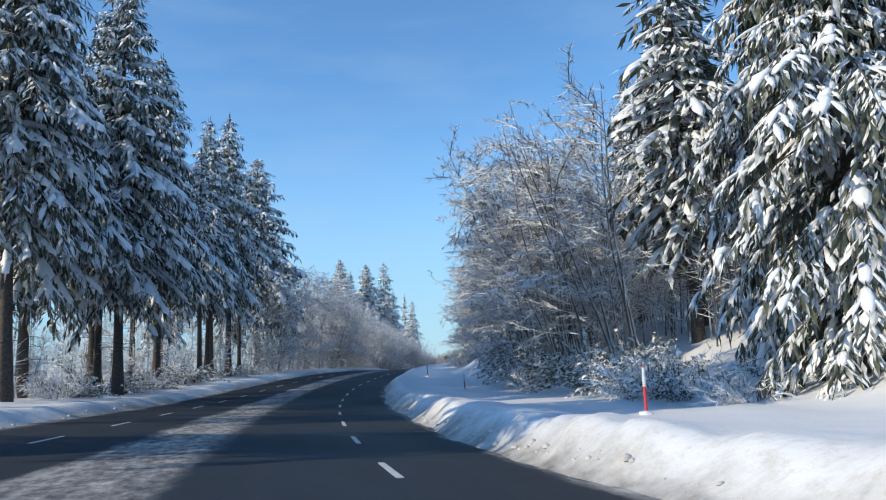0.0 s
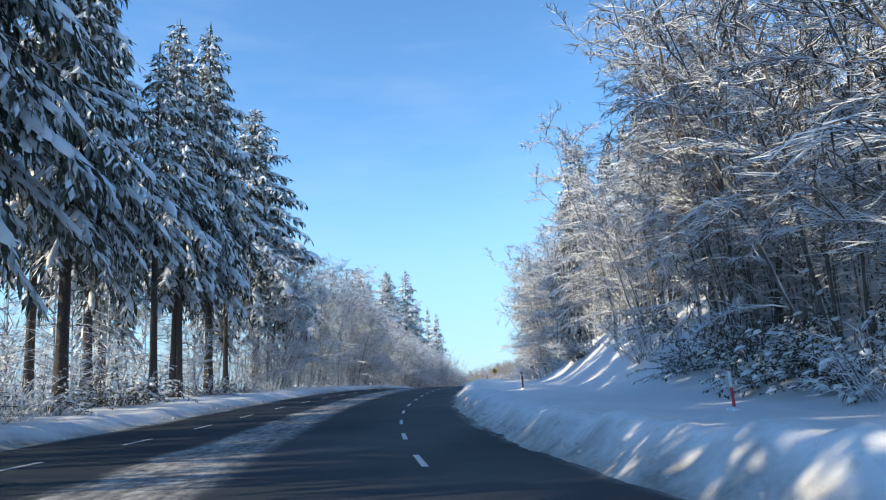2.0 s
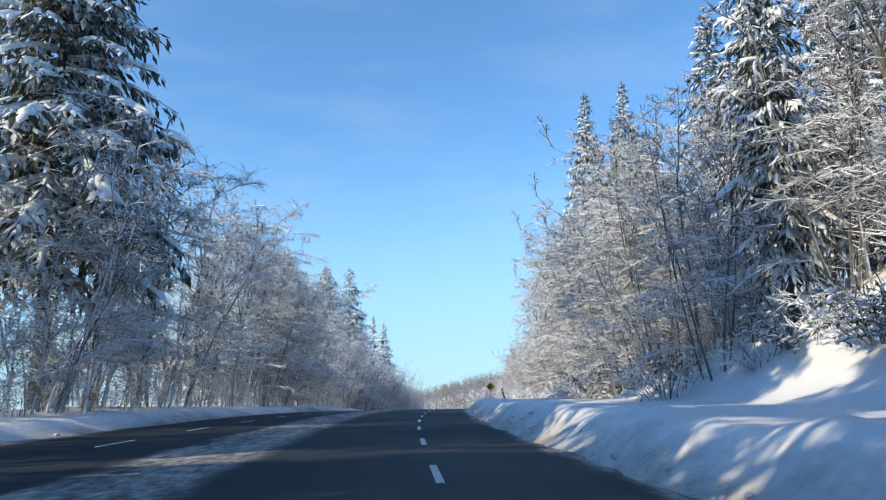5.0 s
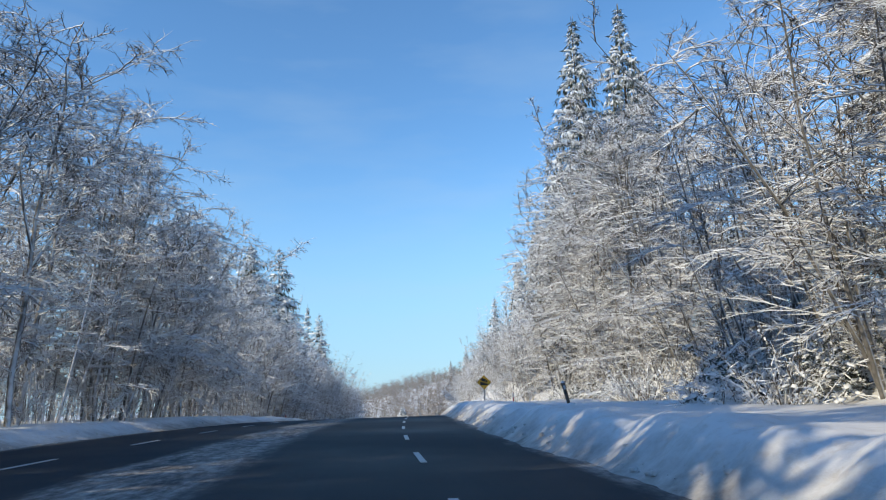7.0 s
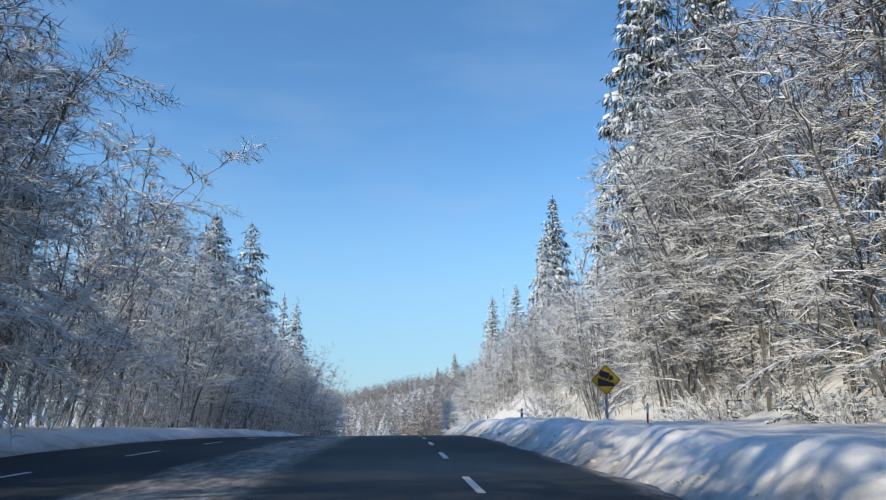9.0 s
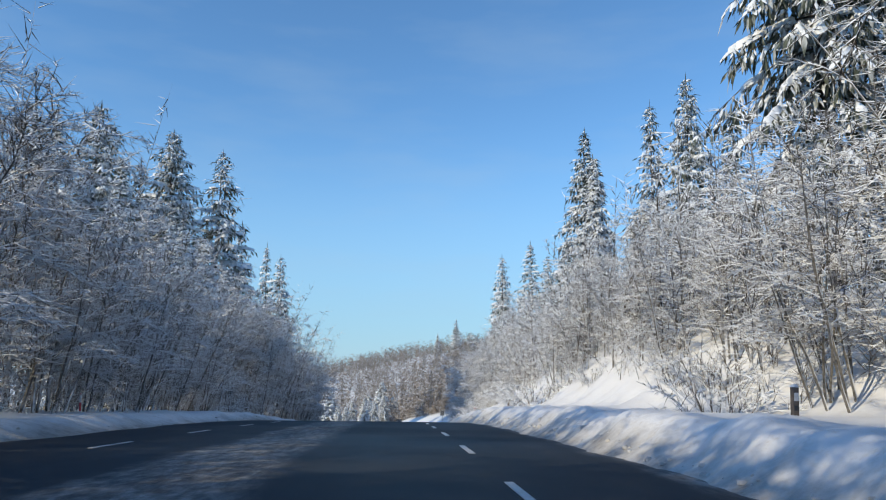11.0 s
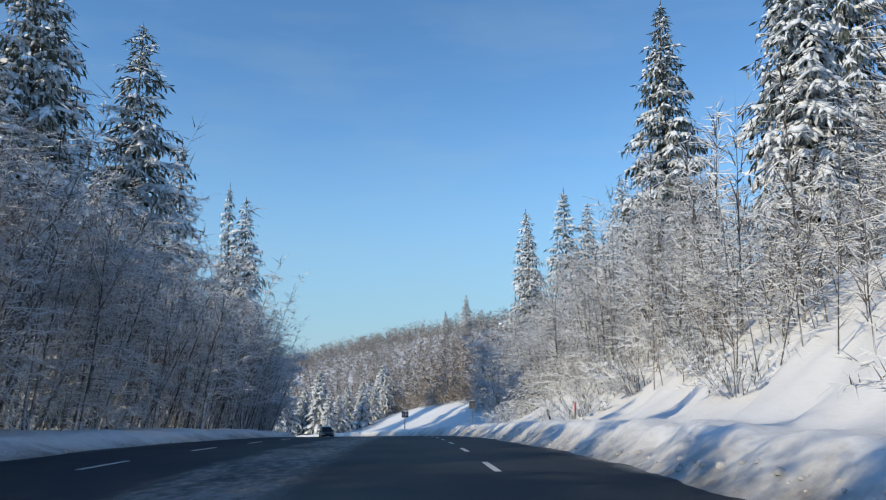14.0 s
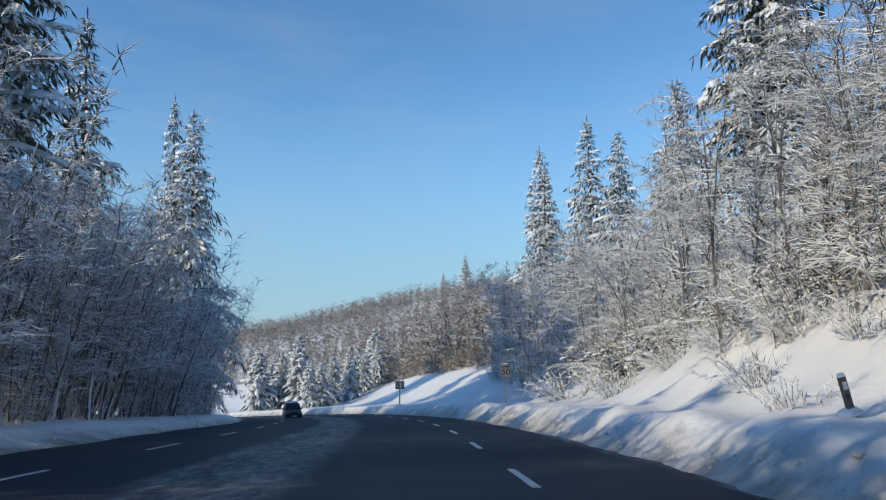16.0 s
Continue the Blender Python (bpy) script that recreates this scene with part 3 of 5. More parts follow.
def conifer(rng, tall, wide, clear, snow, dense=1.0, droop=0.5, fine=True, piece=0.42, pad=1.0, plaster=0.22, needles=NEEDLES, clumps=False):
    """A fir: trunk, drooping feathered boughs, snow draped over them."""
    root = new("conifer")
    stem = Shape()
    zs = np.linspace(-0.6, tall, 9)
    sway = rng.normal(0, 0.12, 2)
    axis = np.stack([sway[0] * np.sin(zs / tall * 3), sway[1] * np.sin(zs / tall * 2.4), zs], 1)
    rad = 0.0115 * tall * (1 - 0.93 * np.clip(zs / tall, 0, 1)) * np.where(zs < 0.5, 1.3, 1)
    stem.tube(axis, rad, 7, 0)
    crown, load = Shape(), Shape()
    # dead snags on the bare part of the trunk
    for k in range(int(26 * clear * 5)):
        z = rng.uniform(0.03, clear + 0.05) * tall
        a = rng.uniform(0, 6.283)
        p = np.array([0, 0, z])
        crown.spike(p, p + np.array([math.cos(a), math.sin(a), rng.uniform(-0.35, 0.1)]) * rng.uniform(0.6, 2.2), 0.03, 1)
    z = clear * tall
    while z < tall * 0.985:
        t = (z / tall - clear) / (1 - clear)
        reach = wide * ((1 - t) ** 0.78 * min(1, 0.5 + 2.0 * t) + 0.03)
        count = max(5, int(round((7.2 - 2.2 * t) * dense)))
        turn = rng.uniform(0, 6.28)
        for k in range(count):
            a = turn + 6.283 * k / count + rng.normal(0, 0.3)
            length = reach * rng.uniform(0.55, 1.2)
            ox, oy = math.cos(a), math.sin(a)
            lift0 = 0.4 * t - 0.1 + rng.normal(0, 0.08)
            q = np.array([0, 0.35, 0.7, 1.0])
            sag = droop * (1 - 0.65 * t) * rng.uniform(0.7, 1.3)
            pts = np.stack([ox * length * q, oy * length * q, z + rng.uniform(-0.25, 0.25) + length * (lift0 * q - sag * q ** 1.7)], 1)
            crown.tube(pts, 0.010 * length * (1.1 - q) + 0.010, 3, 1)
            step = (0.22 if fine else 0.32) / dense
            m = max(4, int(length / step))
            for j in range(m):
                f = min(1.0, 0.12 + 0.88 * (j + rng.uniform(0, 0.8)) / m)
                p = np.array([np.interp(f, q, pts[:, i]) for i in range(3)])
                i1 = 0 if f < 0.35 else (1 if f < 0.7 else 2)
                along = unit(pts[i1 + 1] - pts[i1])
                side0 = unit(np.cross(along, (0, 0, 1)))
                sgn = 1 if j % 2 else -1
                swing = rng.uniform(0.55, 1.05) if j < m - 1 else 0.05
                lat = (0.14 + 0.34 * (1 - f) ** 0.7 * min(1, f * 4)) * length * rng.uniform(0.65, 1.25) + 0.2
                lat = min(lat, rng.uniform(1.0, 1.6)) if fine else lat
                d = unit(along * math.cos(swing) + side0 * sgn * math.sin(swing) + np.array([0, 0, -rng.uniform(0.15, 0.6)]))
                pieces = max(1, int(round(lat / (piece if fine else piece * 1.45))))
                ln = lat / pieces * 1.55
                for g in range(pieces):
                    b = p + d * lat * g / pieces
                    dd = unit(d + rng.normal(0, 0.22, 3) + np.array([0, 0, -0.16 * g]))
                    sd = unit(np.cross(dd, (0, 0, 1)) + rng.normal(0, 0.25, 3))
                    crown.blade(b, dd, sd, ln, ln * rng.uniform(0.11, 0.18), ln * 0.08, 0)
                # twigs hanging under the branchlet
                for g in range(2 if fine else 1):
                    if rng.random() < 0.85:
                        hang = unit(d * 0.45 + np.array([0, 0, -1.0]) + rng.normal(0, 0.2, 3))
                        hl = min(lat, 0.9) * rng.uniform(0.6, 1.2)
                        crown.blade(p + d * lat * rng.uniform(0.1, 0.7), hang, unit(side0 + rng.normal(0, 0.5, 3)), hl, hl * 0.13, hl * 0.07, 0)
                if fine and lat > 0.7 and rng.random() < plaster * snow:
                    tw = np.stack([p, p + d * lat * 0.5 - np.array([0, 0, 0.02 * lat]), p + d * lat - np.array([0, 0, 0.12 * lat])])
                    snow_pad(load, rng, tw, np.array([0, 0.5, 1.0]), 0.15, rng.uniform(0.7, 1.0), 0.06 + 0.07 * lat * pad, 0.06, 3)
            if rng.random() < snow and length > 0.4:
                cuts = np.array([0.12, 0.27, 0.42, 0.57, 0.72, 0.87, 1.04]) if fine else np.array([0.1, 0.52, 1.03])
                cuts = cuts + rng.normal(0, 0.035, len(cuts))
                for f0, f1 in zip(cuts[:-1], cuts[1:]):
                    if clumps and rng.random() < 0.62:
                        f = min(1.0, 0.5 * (f0 + f1))
                        c = np.array([np.interp(f, q, pts[:, i]) for i in range(3)])
                        along = unit(pts[-1] - pts[1])
                        sd = unit(np.cross(along, (0, 0, 1)))
                        w = pad * min(0.34, 0.08 + 0.055 * length) * rng.uniform(0.5, 1.3)
                        load.lump(c + np.array([0, 0, 0.04]), along, sd, (f1 - f0) * length * rng.uniform(0.9, 1.5) + 0.15, w, w * rng.uniform(0.45, 0.7), rng, 0)
                        for sign in (-1, 1):
                            if rng.random() < 0.7:
                                d = unit(sd * sign + along * rng.uniform(0.2, 1.0) + np.array([0, 0, -rng.uniform(0.5, 1.1)]))
                                ln = w * rng.uniform(1.6, 3.0)
                                load.lump(c + sd * sign * w * 0.8 + d * ln * 0.4, d, unit(np.cross(d, (0, 0, 1))), ln, w * 0.42, w * 0.3, rng, 0)
                    elif not clumps and rng.random() < (0.66 if fine else 0.8):
                        snow_pad(load, rng, pts, q, f0 - 0.03, f1 - rng.uniform(-0.03, 0.06), pad * min(0.36, 0.07 + 0.06 * length) * rng.uniform(0.45, 1.35),
                                 min(0.17, 0.06 + 0.03 * length))
        z += tall * 0.0215 * rng.uniform(0.75, 1.25) * (1.25 - 0.55 * t) / (1.0 if fine else 0.85)
    crown.blade(np.array([0, 0, tall * 0.965]), np.array([0, 0, 1.0]), np.array([1.0, 0, 0]), tall * 0.045, 0.08, 0.08, 0)
    stem.build("trunk", [BARK], root, True)
    crown.build("crown", [needles, BARK], root)
    tagged(load.build("snow_load", [SNOW_TREE], root, True), kind="stuff")
    return root


def across(s, side):
    """Turn by which a tree's lean points over the road."""
    i = int(round((s - S0) / 2))
    dx, dy = DIR[i]
    return math.atan2(-dx, dy) if side < 0 else math.atan2(dx, -dy)


def walk_out(rng, p, d, length, steps, curl, rise):
    pts = [p]
    for _ in range(steps):
        d = unit(d + rng.normal(0, curl, 3) + np.array([0, 0, rise]))
        p = p + d * length / steps
        pts.append(p)
    return np.array(pts), d


def units(v):
    return v / (np.linalg.norm(v, axis=1)[:, None] + 1e-9)


def brush(rng, shape, pts, ln, fine, bow, twig_r=0.0185, sub_mat=1):
    """Side branches and twigs along a limb, fanned out in flat layers."""
    n = len(pts) - 1
    subs = max(3, int(ln * 5.0 * fine))
    g = 0.12 + 0.88 * (np.arange(subs) + rng.uniform(0, 0.7, subs)) / subs
    i1 = np.minimum((g * n).astype(int), n - 1)
    leg = pts[i1 + 1] - pts[i1]
    b = pts[i1] + leg * np.minimum(1, g * n - i1)[:, None]
    d2 = units(units(leg) + rng.normal(0, 0.62, (subs, 3)) * np.array([1, 1, 0.36]) + np.array([0, 0, 0.05 - bow]))
    l2 = (0.19 + 0.21 * (1 - g)) * ln * rng.uniform(0.6, 1.35, subs) + 0.25
    # each side branch bends half way along and droops
    elbow = b + d2 * (l2 * 0.5)[:, None]
    d3 = units(d2 + rng.normal(0, 0.5, (subs, 3)) * np.array([1, 1, 0.8]) + np.array([0, 0, -0.12]))
    e = elbow + d3 * (l2 * 0.6)[:, None]
    shape.spikes(b, elbow + d2 * (l2 * 0.3)[:, None], twig_r * 1.2, sub_mat)
    shape.spikes(elbow - d2 * (l2 * 0.06)[:, None], e, twig_r * 0.85, sub_mat)
    k = np.repeat(np.arange(subs), 7)
    w = rng.uniform(0.12, 1.9, len(k))[:, None]
    c = np.where(w < 1, b[k] + (elbow - b)[k] * w, elbow[k] + (e - elbow)[k] * (w - 1))
    d4 = units(d2[k] * 0.8 + rng.normal(0, 0.75, (len(k), 3)) * np.array([1, 1, 0.6]) + np.array([0, 0, -bow - 0.06]))
    shape.spikes(c, c + d4 * (rng.uniform(0.2, 0.72, len(k)) * min(1, 0.4 + ln / 5))[:, None], twig_r * rng.uniform(0.55, 1.0, len(k)), 2)


def bough(rng, crown, p, d, ln, thick, bow, fine):
    """A long limb that leaves upwards and arches over to the level."""
    pts, dd = walk_out(rng, p, d, ln, 6, 0.13, -0.085 - bow)
    crown.tube(pts, np.linspace(thick, 0.012, 7), 3, 0)
    brush(rng, crown, pts, ln, fine, bow)
    return pts


def bare_tree(rng, tall, lean, limbs, spread, fine=1.0, pale=True, bow=0.0, low=0.22, forks=3):
    """A leafless broadleaf tree that forks into arching leaders, its limbs and twigs loaded with snow."""
    root = new("bare_tree")
    stem, crown = Shape(), Shape()
    zs = np.linspace(0, 1, 8)
    top = tall * 0.82
    wob = rng.normal(0, 0.016, (8, 2)).cumsum(0) * tall * 0.35
    axis = np.stack([lean * top * zs ** 1.35 + wob[:, 0] - wob[0, 0], wob[:, 1] - wob[0, 1], top * zs - 0.4 * (zs == 0)], 1)
    stem.tube(axis, 0.0060 * tall * (1.03 - zs) ** 0.8 + 0.014, 6, 0)
    lines = [(axis, low, limbs)]
    # leaders that part from the trunk and make the rounded head
    for k in range(forks):
        f = rng.uniform(0.38, 0.72)
        p = np.array([np.interp(f, zs, axis[:, i]) for i in range(3)])
        a = 6.283 * (k + rng.uniform(0, 0.7)) / forks
        d = unit(np.array([0.42 * math.cos(a) + lean * 1.2, 0.42 * math.sin(a), 1.0]))
        pts, _ = walk_out(rng, p, d, (tall - p[2]) * rng.uniform(0.75, 1.0), 6, 0.11, -0.02)
        stem.tube(pts, np.linspace(0.0034 * tall, 0.016, 7), 5, 0)
        lines.append((pts, 0.12, limbs // 2))
    for line, first, many in lines:
        q = np.linspace(0, 1, len(line))
        for k in range(many):
            f = min(0.99, first + (0.99 - first) * (k + rng.uniform(0, 0.8)) / many)
            p = np.array([np.interp(f, q, line[:, i]) for i in range(3)])
            a = rng.vonmises(0.0, 0.55)
            up = rng.uniform(0.25, 0.85) * (0.55 + 0.9 * f * f)
            d = unit(np.array([math.cos(a), math.sin(a), up]))
            ln = spread * tall * (1.1 - 0.7 * p[2] / tall) * rng.uniform(0.5, 1.15)
            bough(rng, crown, p, d, ln, 0.0016 * tall + 0.010, bow, fine)
    stem.build("trunk", [BARK_PALE if pale else BARK], root, True)
    crown.build("crown", [BARK_PALE if pale else BARK, TWIGS, TWIGLETS], root)
    return root


def many_stemmed(rng, tall, stems, lean, fine=1.0):
    """A clump of slim stems leaning out and bowing over, furred with snowy twigs."""
    root = new("bare_tree")
    crown = Shape()
    for k in range(stems):
        stem = Shape()
        a = rng.uniform(0, 6.283)
        p = np.array([math.cos(a), math.sin(a), 0.0]) * rng.uniform(0.1, 1.0) - np.array([0, 0, 0.4])
        d = unit(np.array([lean * rng.uniform(0.5, 1.2) + 0.14 * math.cos(a), 0.14 * math.sin(a), 1.0]))
        ln = tall * rng.uniform(0.65, 1.12)
        pts, dd = walk_out(rng, p, d, ln, 8, 0.05, -0.016)
        stem.tube(pts, np.linspace(0.0050 * tall + 0.012, 0.014, 9), 5, 0)
        stem.build("stem", [BARK_PALE], root, True)
        for j in range(int(11 * fine)):
            g = (0.2 + 0.78 * rng.random() ** 0.8) * 8
            i1 = min(int(g), 7)
            b = pts[i1] + (pts[i1 + 1] - pts[i1]) * (g - i1)
            aa = rng.vonmises(0.0, 0.7)
            d2 = unit(dd * 0.3 + np.array([math.cos(aa), math.sin(aa), rng.uniform(0.0, 0.6)]))
            l2 = rng.uniform(0.16, 0.34) * tall * (1.2 - g / 11)
            bough(rng, crown, b, d2, l2, 0.026, 0.03, fine * 0.8)
    crown.build("crown", [BARK_PALE, TWIGS, TWIGLETS], root)
    return root


def shrub(rng, tall, stems, snow):
    """A thicket of arching stems weighed down by snow."""
    root = new("shrub")
    body, load = Shape(), Shape()
    for k in range(stems):
        a = rng.uniform(0, 6.283)
        p = np.array([math.cos(a), math.sin(a), 0]) * rng.uniform(0, 0.35) * tall - np.array([0, 0, 0.15])
        d = unit(np.array([math.cos(a) * 0.7, math.sin(a) * 0.7, rng.uniform(0.7, 1.6)]))
        pts, dd = walk_out(rng, p, d, tall * rng.uniform(0.7, 1.3), 4, 0.14, -0.16)
        body.tube(pts, np.linspace(0.024, 0.012, 5), 3, 0)
        for w in range(14):
            h = rng.uniform(0.6, 3.9)
            i2 = min(int(h), 3)
            c = pts[i2] + (pts[i2 + 1] - pts[i2]) * (h - i2)
            body.spike(c, c + unit(dd + rng.normal(0, 0.9, 3)) * rng.uniform(0.3, 0.8), 0.02, 0)
        if rng.random() < snow:
            along = unit(np.array([dd[0], dd[1], -0.2]))
            load.lump(pts[3] + np.array([0, 0, 0.04]), along, unit(np.cross(along, (0, 0, 1))), rng.uniform(0.2, 0.5),
                      rng.uniform(0.05, 0.13), rng.uniform(0.04, 0.09), rng, 0)
    body.build("brushwood", [TWIGS], root)
    if load.f:
        tagged(load.build("snow_load", [SNOW_TREE], root, True), kind="stuff")
    return root


def snow_bush(rng, tall, stems):
    """A broad evergreen bush, its leafy shoots pressed down by cushions of snow."""
    root = new("evergreen_bush")
    body, load = Shape(), Shape()
    for k in range(stems):
        a = rng.uniform(0, 6.283)
        out = np.array([math.cos(a), math.sin(a), 0])
        d = unit(out * rng.uniform(0.2, 1.1) + np.array([0, 0, rng.uniform(0.5, 1.3)]))
        pts, dd = walk_out(rng, out * rng.uniform(0, 0.3) * tall - np.array([0, 0, 0.2]), d, tall * rng.uniform(0.75, 1.25), 5, 0.12, -0.2)
        body.tube(pts, np.linspace(0.028, 0.012, 6), 3, 1)
        for w in range(120):
            h = rng.uniform(0.8, 4.98)
            i2 = int(h)
            c = pts[i2] + (pts[i2 + 1] - pts[i2]) * (h - i2)
            e = unit(rng.normal(0, 0.8, 3) + out * 0.3 + np.array([0, 0, -0.35]))
            size = rng.uniform(0.09, 0.22)
            body.blade(c, e, unit(np.cross(e, (0, 0, 1)) + rng.normal(0, 0.3, 3)), size, size * rng.uniform(0.16, 0.28), size * 0.06, 0)
        q = np.linspace(0, 1, 6)
        for f0, f1 in ((0.36, 0.55), (0.58, 0.78), (0.8, 1.02)):
            if rng.random() < 0.75:
                f = 0.5 * (f0 + f1) + rng.uniform(-0.06, 0.06)
                c = np.array([np.interp(f, q, pts[:, i]) for i in range(3)])
                along = unit(np.array([dd[0], dd[1], -0.25]))
                load.lump(c + np.array([0, 0, 0.04]), along, unit(np.cross(along, (0, 0, 1))), rng.uniform(0.22, 0.5), rng.uniform(0.08, 0.17), rng.uniform(0.05, 0.1), rng, 0)
    body.build("foliage", [NEEDLES, BARK], root)
    tagged(load.build("snow_load", [SNOW_TREE], root, True), kind="stuff")
    return root


USED = set()


def stand(kit, x, y, tall=None, turn=None, label="", category="", group="", lean_to=None, sink=0.25, wide=1.0, ground=None):
    """A tree of the kit at a place on the plan, scaled to its height; the first use moves the tree itself."""
    ob, own = kit
    k = (tall or own) / own
    turn = RNG.uniform(0, 6.283) if turn is None else turn
    z = (lie(x, y) if ground is None else ground) - sink
    m = Matrix.LocRotScale((x, y, z), Euler((0, 0, turn)), None)
    ob2 = ob
    if ob.name in USED:
        ob2 = copy_thing(ob, m)
    else:
        USED.add(ob.name)
        ob.matrix_basis = m
    ob2.scale = (k * wide, k * wide, k)
    tagged(ob2, label, category, group)
    return ob2


RNG = np.random.default_rng(11)
# wide, clear of boughs, snow, density, droop, fine
FINE = [(conifer(np.random.default_rng(100 + i), 30.0, w, c, s, d, dr, True, pc, pd, 0.12 if i == 2 else 0.2, clumps=i == 2), 30.0)
        for i, (w, c, s, d, dr, pc, pd) in enumerate(((6.2, 0.25, 0.9, 0.95, 0.7, 0.40, 1.0), (5.6, 0.30, 0.9, 0.95, 0.8, 0.40, 1.0), (5.4, 0.05, 0.9, 1.05, 0.75, 0.3, 0.85), (5.2, 0.10, 0.75, 0.9, 0.5, 0.4, 0.9), (7.0, 0.10, 0.8, 0.9, 0.45, 0.4, 0.9)))]
CONIFERS = [(conifer(np.random.default_rng(110 + i), 30.0, w, c, s, d, dr, False, pc), 30.0)
            for i, (w, c, s, d, dr, pc) in enumerate(((5.4, 0.16, 0.8, 0.9, 0.66, 0.46), (4.8, 0.2, 0.8, 0.9, 0.74, 0.46), (7.2, 0.10, 0.6, 1.0, 0.42, 0.36), (5.4, 0.12, 0.6, 0.95, 0.45, 0.36)))]
OLD = [(conifer(np.random.default_rng(116), 30.0, 4.2, 0.42, 0.85, 0.8, 0.75, False, 0.46), 30.0)]
SLIM = [(conifer(np.random.default_rng(120), 24.0, 3.3, 0.02, 1.0, 0.95, 0.75, True, 0.4, 1.5, 0.3, NEEDLES_WHITE, True), 24.0)]
LOW = [(conifer(np.random.default_rng(130 + i), 9.0, w, 0.0, 0.95, 0.8, 0.5, False, 0.34, 1.5), 9.0) for i, w in enumerate((3.0, 2.6))]
# lean, limbs, spread, droop, lowest limb, leaders
BARE = [(bare_tree(np.random.default_rng(200 + i), 18.0, ln, lm, sp, 0.85, True, bw, lo, fk), 18.0)
        for i, (ln, lm, sp, bw, lo, fk) in enumerate(((0.08, 22, 0.23, 0.01, 0.14, 3), (0.14, 22, 0.25, 0.03, 0.12, 3), (0.03, 20, 0.21, 0.0, 0.2, 4),
                                                      (0.16, 22, 0.25, 0.04, 0.12, 2)))]
CLUMP = [(many_stemmed(np.random.default_rng(250 + i), 11.0, 5, ln, 0.95), 11.0) for i, ln in enumerate((0.16, 0.07, 0.24))]
THICKET = [(shrub(np.random.default_rng(300 + i), 2.6, 46, sn), 2.6) for i, sn in enumerate((0.5, 0.95))]

FIR = dict(label="tall dark green fir with drooping snow-laden boughs", category="fir tree", group="firs")
FIR_LIT = dict(label="fir thickly plastered with sunlit snow", category="fir tree", group="firs")
ALDER = dict(label="leafless broadleaf tree with snow along every twig", category="bare tree", group="bare trees")
CLUMPED = dict(label="clump of slim bare stems bowed under snow", category="bare tree", group="bare trees")
BUSH = dict(label="leafless roadside thicket bent down under snow", category="shrub", group="thickets")
TAKEN = []


def spot(s, u):
    x, y, _ = on_line(s, u)
    return float(x), float(y)


def room(x, y, gap):
    if any((x - a) ** 2 + (y - b) ** 2 < gap * gap for a, b in TAKEN):
        return False
    TAKEN.append((x, y))
    return True


def tip(kit, x, y, top, wide=1.0, **tags):
    """A tree whose tip stands at a known height."""
    TAKEN.append((x, y))
    return stand(kit, x, y, top - lie(x, y) + 0.25, wide=wide, **tags)


# firs known by the place and height of the tip
for x, y, top, k, w in ((-24.8, 321.5, 42, 2, 0.95), (-14.7, 367.5, 28, 2, 0.8),
                        (-31.6, 308.5, 40, 2, 0.9), (-38.7, 315, 37.8, 3, 1.0), (-43, 312, 43, 2, 0.9), (-18.7, 374, 32.4, 3, 0.6), (-22, 338, 31, 3, 0.8),
                        (62, 434, 41.5, 3, 1.0), (64.5, 407, 42, 3, 1.0),
                        (66.5, 395, 35.6, 2, 0.9), (56, 350, 31, 2, 0.9), (58, 418, 33, 3, 0.9), (82, 620, 30, 2, 1.0), (74, 640, 22, 2, 1.0), (14.5, 740, 5.2, 2, 1.1), (67, 291, 47.5, 3, 0.9), (55.6, 300, 51, 3, 0.8),
                        (19.3, 135, 35.2, 3, 1.15), (19.3, 125, 34.9, 2, 0.9), (7.3, 113, 26.5, 3, 0.75), (17.5, 140, 33, 3, 1.1)):
    tip(CONIFERS[k], x, y, top, w, **FIR)
for x, y, top, k, w in ((-30.0, 298.6, 38.5, 4, 1.05), (-39.5, 290.5, 39.5, 4, 1.0), (60, 294, 54, 4, 0.7), (-31.3, 98.5, 35.2, 1, 0.9), (-30.2, 104.5, 37.5, 1, 0.95), (-32, 128.5, 37.3, 0, 1.3), (28.3, 218.3, 58.8, 3, 0.85), (35.7, 217, 60.6, 3, 0.85), (43, 226, 54, 3, 0.9), (51, 322, 52, 3, 1.0)):
    tip(FINE[k], x, y, top, w, **FIR)
tip(SLIM[0], 27.4, 258.7, 26.3, 1.15, **FIR_LIT)

# great firs along the forest edge at the start, and those across the road
# the first, at station 34 beside the view, is added for its shadow
for s, u, h, k in ((34, -19, 35, 1), (46, -17, 36, 1), (54, -19.5, 35, 0), (62.5, -16, 36.5, 0), (70, -21, 35, 1), (78, -18, 36, 1),
                   (88, -21.5, 34, 1), (115, -22, 31, 1), (60, -28, 36, 0), (97, -25, 33, 1)):
    x, y = spot(s, u)
    TAKEN.append((x, y))
    stand((FINE if u > -22 else CONIFERS)[k], x, y, h, **FIR)
for s, u, h in ((24, -18, 31), (39, -20.5, 32), (49, -21, 31), (66, -19, 31), (82, -22, 30), (90, -17.5, 29), (99, -19, 28), (110, -18.5, 27), (57, -24, 33)):
    x, y = spot(s, u)
    TAKEN.append((x, y))
    stand(OLD[0], x, y, h, label="old fir with a long bare trunk and snowy crown", category="fir tree", group="firs")
for s, u, h in ((41, 23, 31), (48, 27, 29), (57, 28.5, 25), (66, 29, 24)):
    x, y = spot(s, u)
    TAKEN.append((x, y))
    stand(CONIFERS[1], x, y, h, wide=1.15, label="snowy fir standing among bare trees on the slope", category="fir tree", group="firs")
